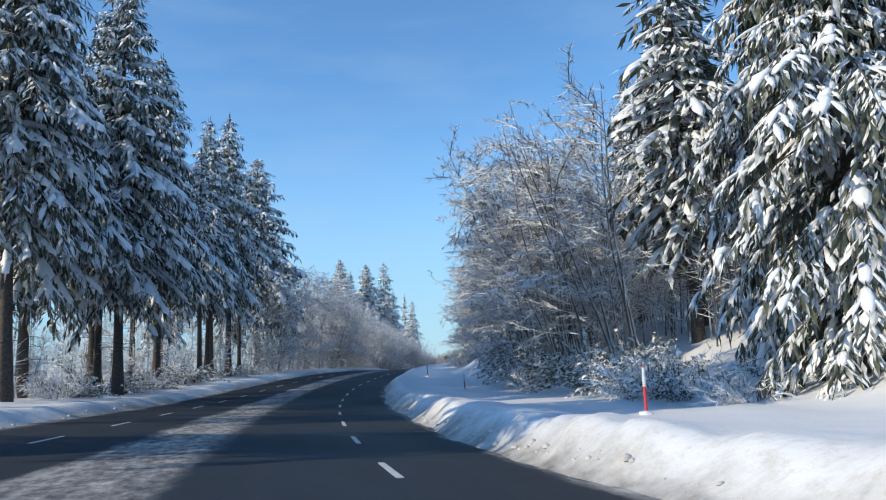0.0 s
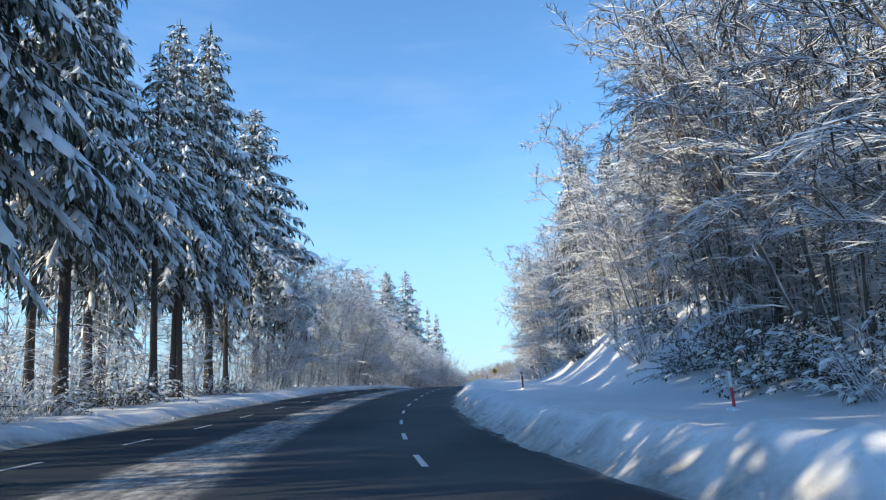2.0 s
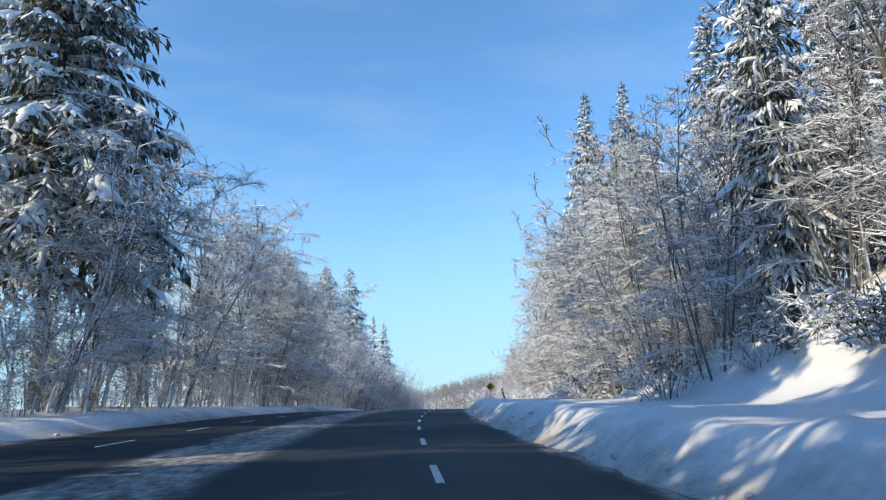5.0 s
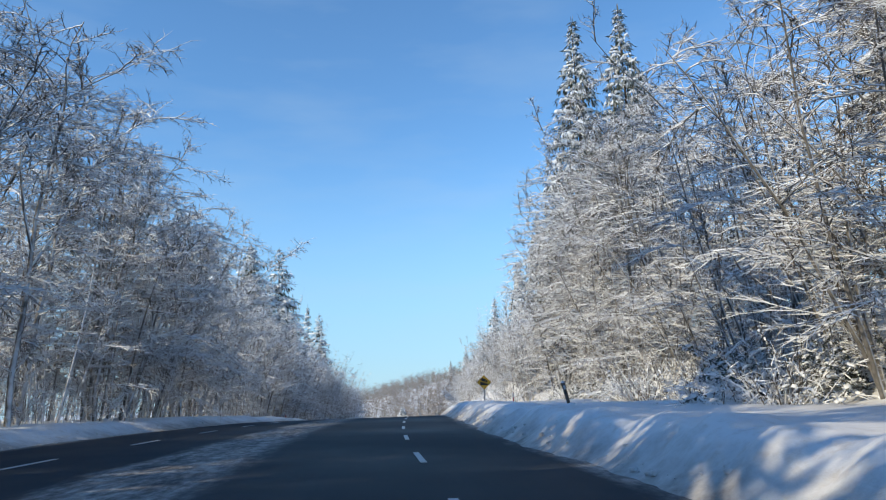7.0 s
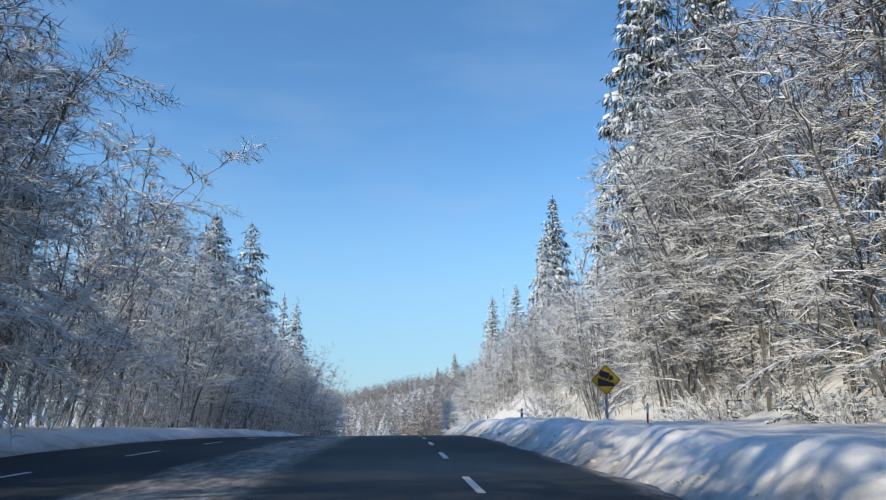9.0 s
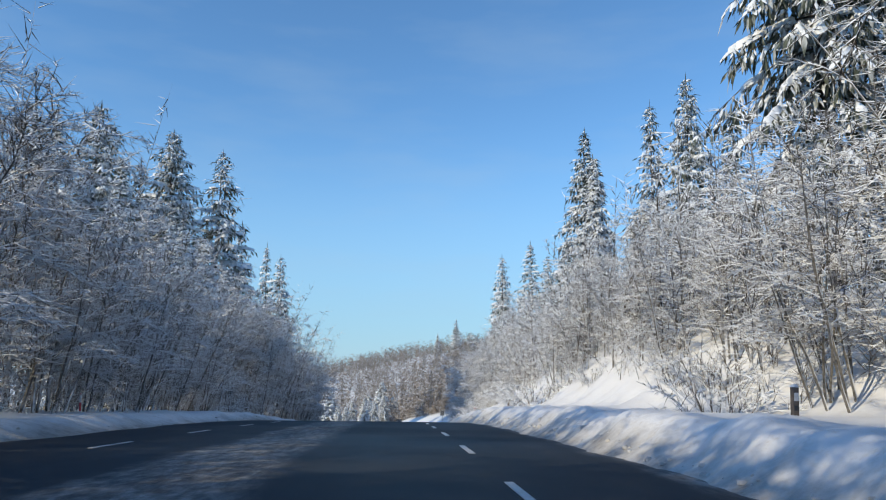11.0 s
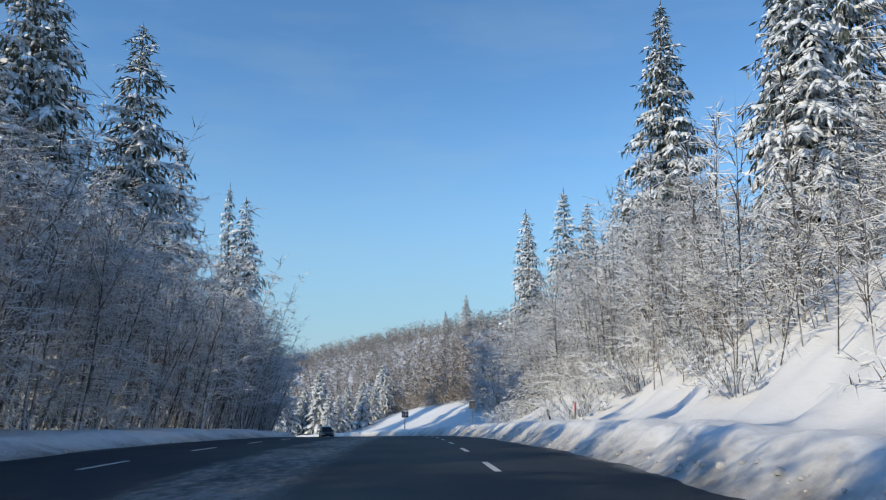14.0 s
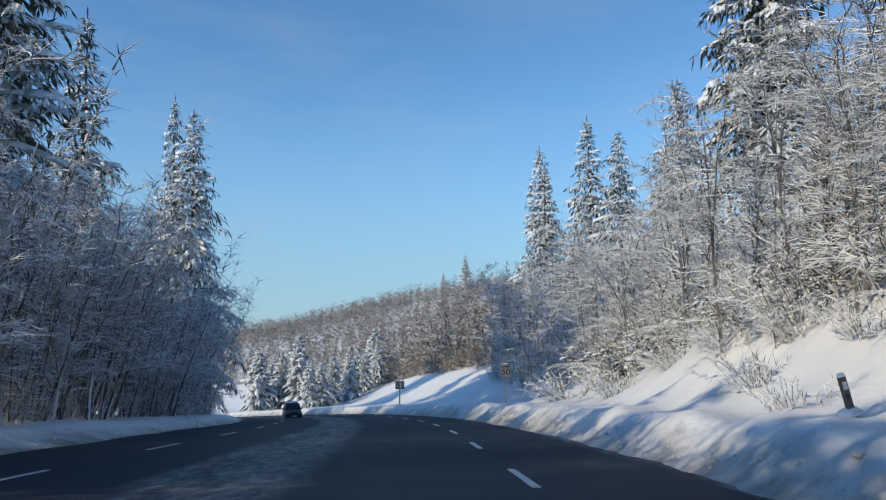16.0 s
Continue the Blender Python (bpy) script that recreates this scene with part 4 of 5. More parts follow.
# fir out of view, added to shade the firs and bank opposite
for s, u, h in ((19.5, -21.5, 34),):
    x, y = spot(s, u)
    TAKEN.append((x, y))
    stand(CONIFERS[1], x, y, h, wide=1.2, **FIR)
# firs filling the dark wood behind, added and raised to shade the right slope
for s, u, h in ((222, -23.5, 20), (230, -26, 23), (238, -24, 21), (246, -27, 24), (251, -22.5, 20), (258, -26, 23), (264, -24, 21), (276, -23, 19), (284, -26, 22), (288, -23.5, 19), (206, -24, 19), (214, -27, 22), (300, -24, 19)):
    x, y = spot(s, u)
    TAKEN.append((x, y))
    stand(CONIFERS[1], x, y, h, wide=1.1, label="dark fir half hidden behind snowy bare trees", category="fir tree", group="firs")
for s, u, h, w in ((21, 18.5, 30, 1.0), (27.5, 21, 31, 0.95), (31, 27, 33, 0.9), (24.5, 27, 32, 1.0)):
    x, y = spot(s, u)
    TAKEN.append((x, y))
    stand(FINE[2], x, y, h, wide=w, **FIR_LIT)

# low snowy firs at the foot of the far slope and on the hillside
for x, y, h in ((-2.9, 430, 10.2), (1, 425, 13), (9.2, 440, 9.5), (15.8, 450, 10), (22.5, 470, 11), (3.3, 415, 8), (12.6, 445, 6), (26.7, 470, 6), (-5.9, 440, 9), (6, 420, 8), (-1, 436, 9), (19, 458, 7), (13, 432, 10), (17, 441, 8), (21, 448, 9), (-8, 425, 11), (26.5, 231, 6), (30, 246, 5)):
    TAKEN.append((x, y))
    stand(LOW[int(x + 50) % 2], x, y, h * 1.3, wide=1.1, label="low bushy fir clotted with sunlit snow", category="fir tree", group="firs")



def clear_view(x, y):
    """Keeps the ground before the sunlit slender fir open."""
    a, b = np.array([27.4, 258.7]), np.array([16.0, 234.0])
    f = np.clip(np.dot((x - a[0], y - a[1]), b - a) / np.dot(b - a, b - a), 0, 1)
    return np.hypot(*(a + f * (b - a) - (x, y))) > 5.5


def scatter(count, gap, spans, draw):
    made = tries = 0
    while made < count and tries < 6000:
        tries += 1
        s, u = spans()
        x, y = spot(s, u)
        if clear_view(x, y) and room(x, y, gap):
            made += 1
            draw(made, s, u, x, y)


def tall_left(s):
    return by_station(s, [(20, 13), (110, 18), (150, 21.5), (193, 19), (206, 14), (235, 12.5), (270, 14), (300, 14.5), (325, 12), (400, 10)])


def tall_right(s):
    return by_station(s, [(40, 22), (80, 20), (95, 20), (115, 16), (140, 19.5), (196, 21.5), (206, 12), (214, 8.5), (258, 8.5), (275, 11), (300, 12.5), (330, 15), (350, 16)])


def left_tree(i, s, u, x, y):
    if i % 5 < 2:
        stand(CLUMP[i % 3], x, y, tall_left(s) * RNG.uniform(0.6, 0.8), across(s, -1) + RNG.normal(0, 0.5), **CLUMPED)
    else:
        stand(BARE[(0, 1, 3, 3)[RNG.integers(0, 4)]], x, y, tall_left(s) * RNG.uniform(0.85, 1.08), across(s, -1) + RNG.normal(0, 0.45), **ALDER)


def right_tree(i, s, u, x, y):
    if i % 2:
        stand(CLUMP[i % 3], x, y, tall_right(s) * RNG.uniform(0.6, 0.85), across(s, 1) + RNG.normal(0, 1.1 if s < 118 else 0.45), **CLUMPED)
    else:
        stand(BARE[RNG.integers(0, 3)], x, y, tall_right(s) * RNG.uniform(0.85, 1.1), across(s, 1) + RNG.normal(0, 1.1 if s < 118 else 0.45), **ALDER)


# left side: bare trees leaning over the verge
scatter(46, 2.2, lambda: (RNG.uniform(118, 345), -RNG.uniform(14.6, 18.5)), left_tree)
scatter(12, 2.6, lambda: (RNG.uniform(112, 340), -RNG.uniform(18.5, 34)), left_tree)
scatter(8, 2.0, lambda: (RNG.uniform(45, 130), -RNG.uniform(20, 40)), left_tree)
scatter(13, 1.6, lambda: (RNG.uniform(118, 165), -RNG.uniform(15.2, 24)), left_tree)
scatter(18, 1.7, lambda: (RNG.uniform(210, 345), -RNG.uniform(13.8, 19)), left_tree)
scatter(14, 1.6, lambda: (RNG.uniform(164, 216), -RNG.uniform(15.0, 22)), left_tree)
scatter(58, 1.5, lambda: (RNG.uniform(203, 335), -RNG.uniform(14.8, 27)), lambda i, s, u, x, y: left_tree(5 * i + 3, s, u, x, y))
# right side: the hillside thick with bare trees
EDGE = [(0, 0.25), (62, 0.35), (80, 0.6), (112, 0.5), (122, 0.2), (150, 0.1), (200, 0.12), (215, 0.35), (262, 0.36), (285, 0.42), (300, 0.4), (325, 0.4), (345, 0.5), (352, 1.0)]


def right_place(lo, hi, a, b):
    s = RNG.uniform(lo, hi)
    return s, by_station(s, SHELF) + by_station(s, RUN) * by_station(s, EDGE) + RNG.uniform(a, b)


scatter(54, 2.0, lambda: right_place(42, 344, 0.0, 4.5), right_tree)
scatter(26, 2.4, lambda: right_place(42, 345, 4.5, 16), right_tree)
scatter(20, 1.6, lambda: right_place(206, 276, 0.0, 9.0), right_tree)
scatter(22, 1.4, lambda: right_place(158, 214, 0.0, 7.0), right_tree)
scatter(15, 1.4, lambda: right_place(122, 160, 1.0, 8.0), right_tree)
scatter(14, 1.4, lambda: right_place(42, 75, 0.0, 7.0), right_tree)
scatter(16, 1.5, lambda: right_place(296, 345, 2.0, 16.0), right_tree)
scatter(26, 1.3, lambda: right_place(206, 305, 0.2, 4.0), lambda i, s, u, x, y: stand(THICKET[i % 2], x, y, RNG.uniform(1.2, 2.8), **BUSH))
scatter(38, 1.4, lambda: right_place(10, 320, -2.2, 1.5), lambda i, s, u, x, y: stand(THICKET[i % 2], x, y, RNG.uniform(1.3, 3.0), **BUSH))
for s, u, h in ((271, 9.0, 1.1), (268.5, 11.2, 1.6), (265, 12.6, 1.8), (276, 10.5, 1.5), (282, 12.5, 1.8)):
    stand(THICKET[int(s) % 2], *spot(s, u), h, **BUSH)
scatter(16, 1.6, lambda: (RNG.uniform(30, 340), -RNG.uniform(14.5, 20)), lambda i, s, u, x, y: stand(THICKET[i % 2], x, y, RNG.uniform(0.9, 2.4), **BUSH))


# ---- woods behind ----
def woods(name, count, seed, where, tall, twigs, reach, thick, label, stem=0.13, mat=None, bend=0.0):
    rng = np.random.default_rng(seed)
    wood = Shape()
    sx, ux = zip(*(where(rng) for _ in range(count)))
    xs, ys, _ = on_line(np.array(sx), np.array(ux))
    foot = np.stack([xs, ys, land(xs, ys)], 1)
    h = rng.uniform(*tall, count)
    lean = np.stack([rng.normal(0, 0.6, count), rng.normal(0, 0.5, count), h], 1)
    if bend:
        turns = np.array([across(s, -1) for s in sx])
        tip_out = h * rng.normal(bend, 0.13, count)
        lean = lean + np.stack([np.cos(turns) * tip_out, np.sin(turns) * tip_out, 0 * h], 1)
    wood.spikes(foot - np.array([0, 0, 0.5]), foot + lean, stem, 0)
    k = np.repeat(np.arange(count), twigs)
    f = rng.uniform(0.12, 0.93, len(k))
    a = rng.uniform(0, 6.283, len(k))
    d = units(np.stack([np.cos(a), np.sin(a), rng.uniform(-0.05, 0.75, len(k))], 1))
    p = foot[k] + lean[k] * f[:, None] + d * rng.uniform(0, 1.2 if thick > 0.1 else 0.2, len(k))[:, None]
    q = p + units(d + rng.normal(0, 0.4, (len(k), 3))) * (rng.uniform(*reach, len(k)) * (1.15 - 0.6 * f))[:, None]
    wood.spikes(p, q, thick, 1)
    ob = wood.build(name, [BARK_PALE, mat or TWIGS])
    tagged(ob, label, "woods", kind="stuff")


def far_spot(rng):
    s = 345 + 435 * rng.random() ** 1.3
    return s, by_station(s, SHELF) + by_station(s, RUN) * 0.8 + 225 * rng.random() ** 1.1


def hill_spot(rng):
    s = rng.uniform(44, 350)
    u = by_station(s, SHELF) + by_station(s, RUN) * by_station(s, EDGE) + 1.5 + 60 * rng.random() ** 1.9
    x, y = spot(s, u)
    return (s, u) if clear_view(x, y) else (s, u + 14)


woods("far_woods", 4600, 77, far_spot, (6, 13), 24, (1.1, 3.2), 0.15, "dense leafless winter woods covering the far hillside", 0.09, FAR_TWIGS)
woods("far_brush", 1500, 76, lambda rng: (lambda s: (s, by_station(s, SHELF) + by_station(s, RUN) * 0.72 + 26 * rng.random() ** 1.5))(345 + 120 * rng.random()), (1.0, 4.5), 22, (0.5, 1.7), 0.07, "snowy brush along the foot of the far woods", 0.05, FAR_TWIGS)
woods("hillside_woods", 1300, 78, hill_spot, (5, 14), 80, (0.7, 2.3), 0.03, "leafless winter woods up the hillside", 0.065, TWIGS)
woods("back_woods", 280, 79, lambda rng: (345 - 285 * rng.random() ** 1.9, -18 - 38 * rng.random() ** 1.6), (6, 17), 90, (0.8, 2.6), 0.034, "leafless winter woods behind the forest edge", 0.08, TWIGS)
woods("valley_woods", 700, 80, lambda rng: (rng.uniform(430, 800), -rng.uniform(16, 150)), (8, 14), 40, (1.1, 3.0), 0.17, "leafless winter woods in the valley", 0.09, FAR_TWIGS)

woods("edge_woods", 200, 81, lambda rng: (rng.uniform(135, 345), -rng.uniform(14.8, 24)), (7, 14), 95, (0.6, 2.2), 0.028, "leafless brushwood leaning out from the forest edge", 0.075, TWIGLETS, 0.24)
woods("edge_woods", 80, 82, lambda rng: (rng.uniform(118, 218), -rng.uniform(15.5, 24)), (9, 19), 130, (0.6, 2.4), 0.026, "leafless brushwood leaning out from the forest edge", 0.06, TWIGS, 0.08)
woods("forest_undergrowth", 260, 83, lambda rng: (rng.uniform(20, 135), -18.5 - 34 * rng.random() ** 1.3), (2, 8), 70, (0.4, 1.6), 0.024, "leafless snowy undergrowth among the fir trunks", 0.07, TWIGS, 0.04)
woods("edge_brush", 900, 86, lambda rng: (rng.uniform(112, 345), -14.6 - 5.0 * rng.random() ** 1.4), (0.8, 3.2), 26, (0.3, 1.0), 0.016, "low leafless brush along the foot of the forest edge", 0.022, TWIGLETS, 0.1)
woods("edge_woods", 230, 87, lambda rng: (rng.uniform(215, 335), -rng.uniform(14.6, 23)), (7, 15), 95, (0.6, 2.0), 0.024, "leafless brushwood leaning out from the forest edge", 0.06, TWIGLETS, 0.24)
woods("slope_brush", 850, 88, lambda rng: right_place(118, 345, 0.0, 6.0), (1.2, 5.0), 46, (0.35, 1.4), 0.018, "low leafless brush covering the foot of the wooded slope", 0.028, TWIGLETS, -0.12)
woods("slope_woods", 260, 84, lambda rng: right_place(36, 118, 1.0, 18.0), (9, 19), 130, (0.6, 2.4), 0.026, "leafless trees crowding the wooded slope", 0.06, TWIGLETS)
woods("slope_woods", 300, 85, lambda rng: right_place(205, 345, 1.0, 20.0), (4.5, 10), 110, (0.6, 2.2), 0.028, "leafless trees crowding the wooded slope", 0.06, TWIGLETS)


# ---- roadside things ----
def box(sx, sy, sz, at=(0, 0, 0), bevel=0.01, turn=None):
    bm = bmesh.new()
    bmesh.ops.create_cube(bm, size=1.0)
    bmesh.ops.scale(bm, vec=(sx, sy, sz), verts=bm.verts)
    if bevel:
        bmesh.ops.bevel(bm, geom=list(bm.edges), offset=min(bevel, min(sx, sy, sz) * 0.45), segments=2, affect="EDGES", profile=0.6)
    if turn:
        bmesh.ops.rotate(bm, cent=(0, 0, 0), matrix=Euler(turn).to_matrix(), verts=bm.verts)
    bmesh.ops.translate(bm, vec=at, verts=bm.verts)
    return bm


def rod(radius, tall, at=(0, 0, 0), top=None, sides=12, turn=None, bevel=0.0):
    bm = bmesh.new()
    bmesh.ops.create_cone(bm, cap_ends=True, segments=sides, radius1=radius, radius2=radius if top is None else top, depth=tall)
    if bevel:
        rims = [e for e in bm.edges if abs(e.verts[0].co.z - e.verts[1].co.z) < 1e-6]
        bmesh.ops.bevel(bm, geom=rims, offset=bevel, segments=2, affect="EDGES")
    if turn:
        bmesh.ops.rotate(bm, cent=(0, 0, 0), matrix=Euler(turn).to_matrix(), verts=bm.verts)
    bmesh.ops.translate(bm, vec=at, verts=bm.verts)
    return bm


def slab(points, thick, at=(0, 0, 0), bevel=0.0):
    """An upright plate in the xz plane with the given outline."""
    bm = bmesh.new()
    f = bm.faces.new([bm.verts.new((x, 0, z)) for x, z in points])
    ext = bmesh.ops.extrude_face_region(bm, geom=[f])
    bmesh.ops.translate(bm, vec=(0, thick, 0), verts=[v for v in ext["geom"] if isinstance(v, bmesh.types.BMVert)])
    bmesh.ops.recalc_face_normals(bm, faces=bm.faces)
    if bevel:
        bmesh.ops.bevel(bm, geom=list(bm.edges), offset=bevel, segments=1, affect="EDGES")
    bmesh.ops.translate(bm, vec=at, verts=bm.verts)
    return bm


def part(name, bm, material, parent, label=""):
    me = bpy.data.meshes.new(name)
    bm.to_mesh(me)
    bm.free()
    me.materials.append(material)
    ob = new(name, me)
    ob.parent = parent
    if label:
        tagged(ob, label)
    return ob


def blob(radius, flat, seed, at=(0, 0, 0)):
    """A small uneven heap of snow."""
    bm = bmesh.new()
    bmesh.ops.create_icosphere(bm, subdivisions=2, radius=radius)
    for v in bm.verts:
        k = 1 + 0.35 * noise.noise(v.co / radius * 1.3 + Vector((seed, 0, 0)))
        v.co = Vector((v.co.x * k, v.co.y * k, max(v.co.z, -0.25 * radius) * flat * k))
    bmesh.ops.translate(bm, vec=at, verts=bm.verts)
    return bm


def at_ground(root, x, y, turn=0.0, lean=(0.0, 0.0), sink=0.12, ground=None):
    z = lie(x, y) if ground is None else ground
    root.matrix_basis = Matrix.LocRotScale((x, y, z - sink), Euler((lean[0], lean[1], turn)), None)
    return root


def facing(s):
    """Turn by which a sign's face looks back along the road."""
    i = int(round((s - S0) / 2))
    return math.atan2(-DIR[i][0], DIR[i][1])


def marker_post(tall, red_top=False):
    root = new("marker_post")
    low, high = (WOOD_POST, RED) if red_top else (RED, WHITE)
    part("pole", rod(0.045, tall * 0.62, (0, 0, tall * 0.31), 0.042, 10), low, root, "grey weathered lower pole" if red_top else "red plastic pole")
    part("sleeve", rod(0.05, tall * 0.36, (0, 0, tall * 0.79), 0.046, 10), high, root, "red sleeve" if red_top else "frosted white reflective sleeve")
    part("cap", rod(0.046, 0.05, (0, 0, tall * 0.985), 0.03, 10), RED, root)
    part("snow_collar", blob(0.2, 0.5, 3, (0, 0, 0.14)), SNOW_TREE, root)
    return root


def wooden_post(tall, seed):
    root = new("wooden_post")
    bm = box(0.13, 0.11, tall, (0, 0, tall / 2), 0.018)
    for v in bm.verts:
        v.co += Vector((noise.noise(v.co * 3 + Vector((seed, 0, 0))), noise.noise(v.co * 3 + Vector((0, seed, 0))), 0)) * 0.012
    part("post", bm, WOOD_POST, root)
    part("reflector", box(0.09, 0.012, 0.16, (0, -0.061, tall - 0.2), 0.004), WHITE, root, "white reflector plate")
    part("lower_reflector", box(0.09, 0.012, 0.10, (0, -0.061, tall - 0.42), 0.004), DARK_METAL, root)
    part("snow_cap", blob(0.09, 0.6, seed, (0, 0, tall)), SNOW_TREE, root)
    part("snow_collar", blob(0.22, 0.45, seed + 2, (0, 0, 0.14)), SNOW_TREE, root)
    return root


for (x, y), tall, lean, text in ((spot(19.2, 9.6), 1.45, (0.0, 0.0), "red and white snow marker post in the bank"),
                                 ((1.5, 54.0), 1.25, (0.0, -0.04), "red and white snow marker post with a frosted sleeve"),
                                 (spot(174.5, 10.6), 1.0, (0.0, 0.05), "short red and white marker post by the thicket"),
                                 (spot(260.6, 8.5), 1.1, (0.0, 0.02), "red topped marker post below the snowy slope"),
                                 (spot(210.0, -14.0), 1.0, (0.0, -0.04), "faded red marker post at the forest edge")):
    tagged(at_ground(marker_post(tall, text.startswith("red topped")), x, y, lean=lean), text, "marker post", "marker posts")
for (x, y), tall, lean, sd, text in (((-1.8, 83.1), 1.3, (0.0, -0.02), 2, "weathered wooden reflector post standing in snow"),
                                     (spot(142.6, 8.4), 1.05, (0.0, -0.22), 6, "pale weathered post leaning over the snow shelf"),
                                     (spot(182.1, 18.7), 1.15, (0.05, 0.12), 3, "leaning grey wooden post in the snow shelf"),
                                     (spot(190.0, 8.0), 0.8, (0.0, 0.05), 7, "short dark wooden post in the snow bank"),
                                     (spot(230.0, 8.0), 0.85, (0.0, 0.35), 4, "short dark post tilted by ploughed snow"),
                                     (spot(268.3, 8.7), 0.9, (0.1, -0.3), 5, "thick wooden post leaning out of the snow")):
    s_here = float(place_of(x, y)[0][0])
    tagged(at_ground(wooden_post(tall, sd), x, y, facing(s_here), lean), text, "post", "roadside posts")


def hill_sign():
    root = new("warning_sign")
    part("post", box(0.09, 0.06, 2.3, (0, 0.05, 1.0), 0.008), STEEL, root, "galvanised steel post")
    h = 0.55
    z0 = 1.62
    plate = part("plate", slab([(0, -h), (h, 0), (0, h), (-h, 0)], 0.012, (0, -0.01, z0), 0.003), YELLOW, root, "yellow diamond plate with black pictogram")
    e = h * 0.93
    k = h * 0.885
    rim = [((0, -e), (e, 0), (k, 0), (0, -k)), ((e, 0), (0, e), (0, k), (k, 0)), ((0, e), (-e, 0), (-k, 0), (0, k)), ((-e, 0), (0, -e), (0, -k), (-k, 0))]
    for q in rim:
        part("border", slab(q, 0.004, (0, -0.015, z0)), BLACK, plate)
    part("slope_wedge", slab([(-0.30, -0.20), (0.30, -0.20), (0.30, -0.10), (-0.30, 0.10)][::-1], 0.004, (0, -0.015, z0 - 0.02)), BLACK, plate)
    cx, cz, ang = 0.0, 0.09, -0.32

    def tilt(pts):
        return [(cx + x * math.cos(ang) - z * math.sin(ang), cz + x * math.sin(ang) + z * math.cos(ang)) for x, z in pts]

    part("truck_box", slab(tilt([(-0.27, 0), (0.09, 0), (0.09, 0.21), (-0.27, 0.21)]), 0.004, (0, -0.015, z0 - 0.02)), BLACK, plate)
    part("truck_cab", slab(tilt([(0.105, 0), (0.26, 0), (0.26, 0.08), (0.21, 0.16), (0.105, 0.16)]), 0.004, (0, -0.015, z0 - 0.02)), BLACK, plate)
    for x in (-0.15, 0.0, 0.15):
        (wx, wz), = tilt([(x, -0.025)])
        part("truck_wheel", rod(0.035, 0.004, (wx, -0.013, z0 - 0.02 + wz), None, 14, (math.pi / 2, 0, 0)), BLACK, plate)
    for z in (z0 + 0.3, z0 - 0.3):
        part("bolt", rod(0.012, 0.012, (0, -0.018, z), None, 8, (math.pi / 2, 0, 0)), STEEL, root)
    part("snow_collar", blob(0.3, 0.4, 9, (0, 0.03, 0.16)), SNOW_TREE, root)
    return root


tagged(at_ground(hill_sign(), 0.73, 169.17, facing(169)), "yellow diamond steep hill warning sign on a steel post", "road sign")


def notice_stand():
    root = new("notice_stand")
    for x in (-0.42, 0.42):
        part("upright", box(0.07, 0.07, 1.25, (x, 0, 0.5), 0.01), WOOD_DARK, root)
    for z in (0.25, 0.65, 1.05):
        part("rail", box(0.84, 0.05, 0.07, (0, 0, z), 0.01), WOOD_DARK, root)
    part("mullion", box(0.05, 0.05, 0.8, (0.05, 0.0, 0.65), 0.01), WOOD_DARK, root)
    return root


tagged(at_ground(notice_stand(), *spot(181.0, 17.2), facing(181) + 0.3, sink=0.2), "small dark wooden frame standing in snow", "frame")


def lettering(text, size, at, material, parent, name):
    cu = bpy.data.curves.new(name, "FONT")
    cu.body = text
    cu.size = size
    cu.align_x = "CENTER"
    cu.align_y = "CENTER"
    cu.extrude = 0.003
    cu.offset = 0.008
    cu.materials.append(material)
    ob = new(name, cu)
    ob.parent = parent
    ob.matrix_basis = Matrix.Translation(at) @ pose(0, 0, 0, 90, 0, 0)
    return ob


def speed_sign():
    root = new("speed_sign")
    part("post", box(0.09, 0.06, 3.4, (0, 0.05, 1.4), 0.008), STEEL, root)
    z0 = 2.5
    plate = part("plate", box(0.75, 0.012, 0.92, (0, 0, z0), 0.005), SHADED_PLATE, root, "white plate greyed as if in shade, with black numerals")
    for sx, sz, px, pz in ((0.70, 0.02, 0, 0.43), (0.70, 0.02, 0, -0.43), (0.02, 0.86, 0.345, 0), (0.02, 0.86, -0.345, 0)):
        part("border", box(sx, 0.006, sz, (px, -0.008, z0 + pz), 0), BLACK, plate)
    part("word_bar", box(0.52, 0.006, 0.09, (0, -0.008, z0 + 0.28), 0), BLACK, plate)
    lettering("50", 0.62, (0, -0.009, z0 - 0.1), BLACK, plate, "numeral")
    part("snow_cap", blob(0.2, 0.25, 12, (0, 0, z0 + 0.47)), SNOW_TREE, root)
    return root


tagged(at_ground(speed_sign(), 16.8, 304.0, facing(305)), "white speed limit sign reading fifty on a steel post", "road sign")


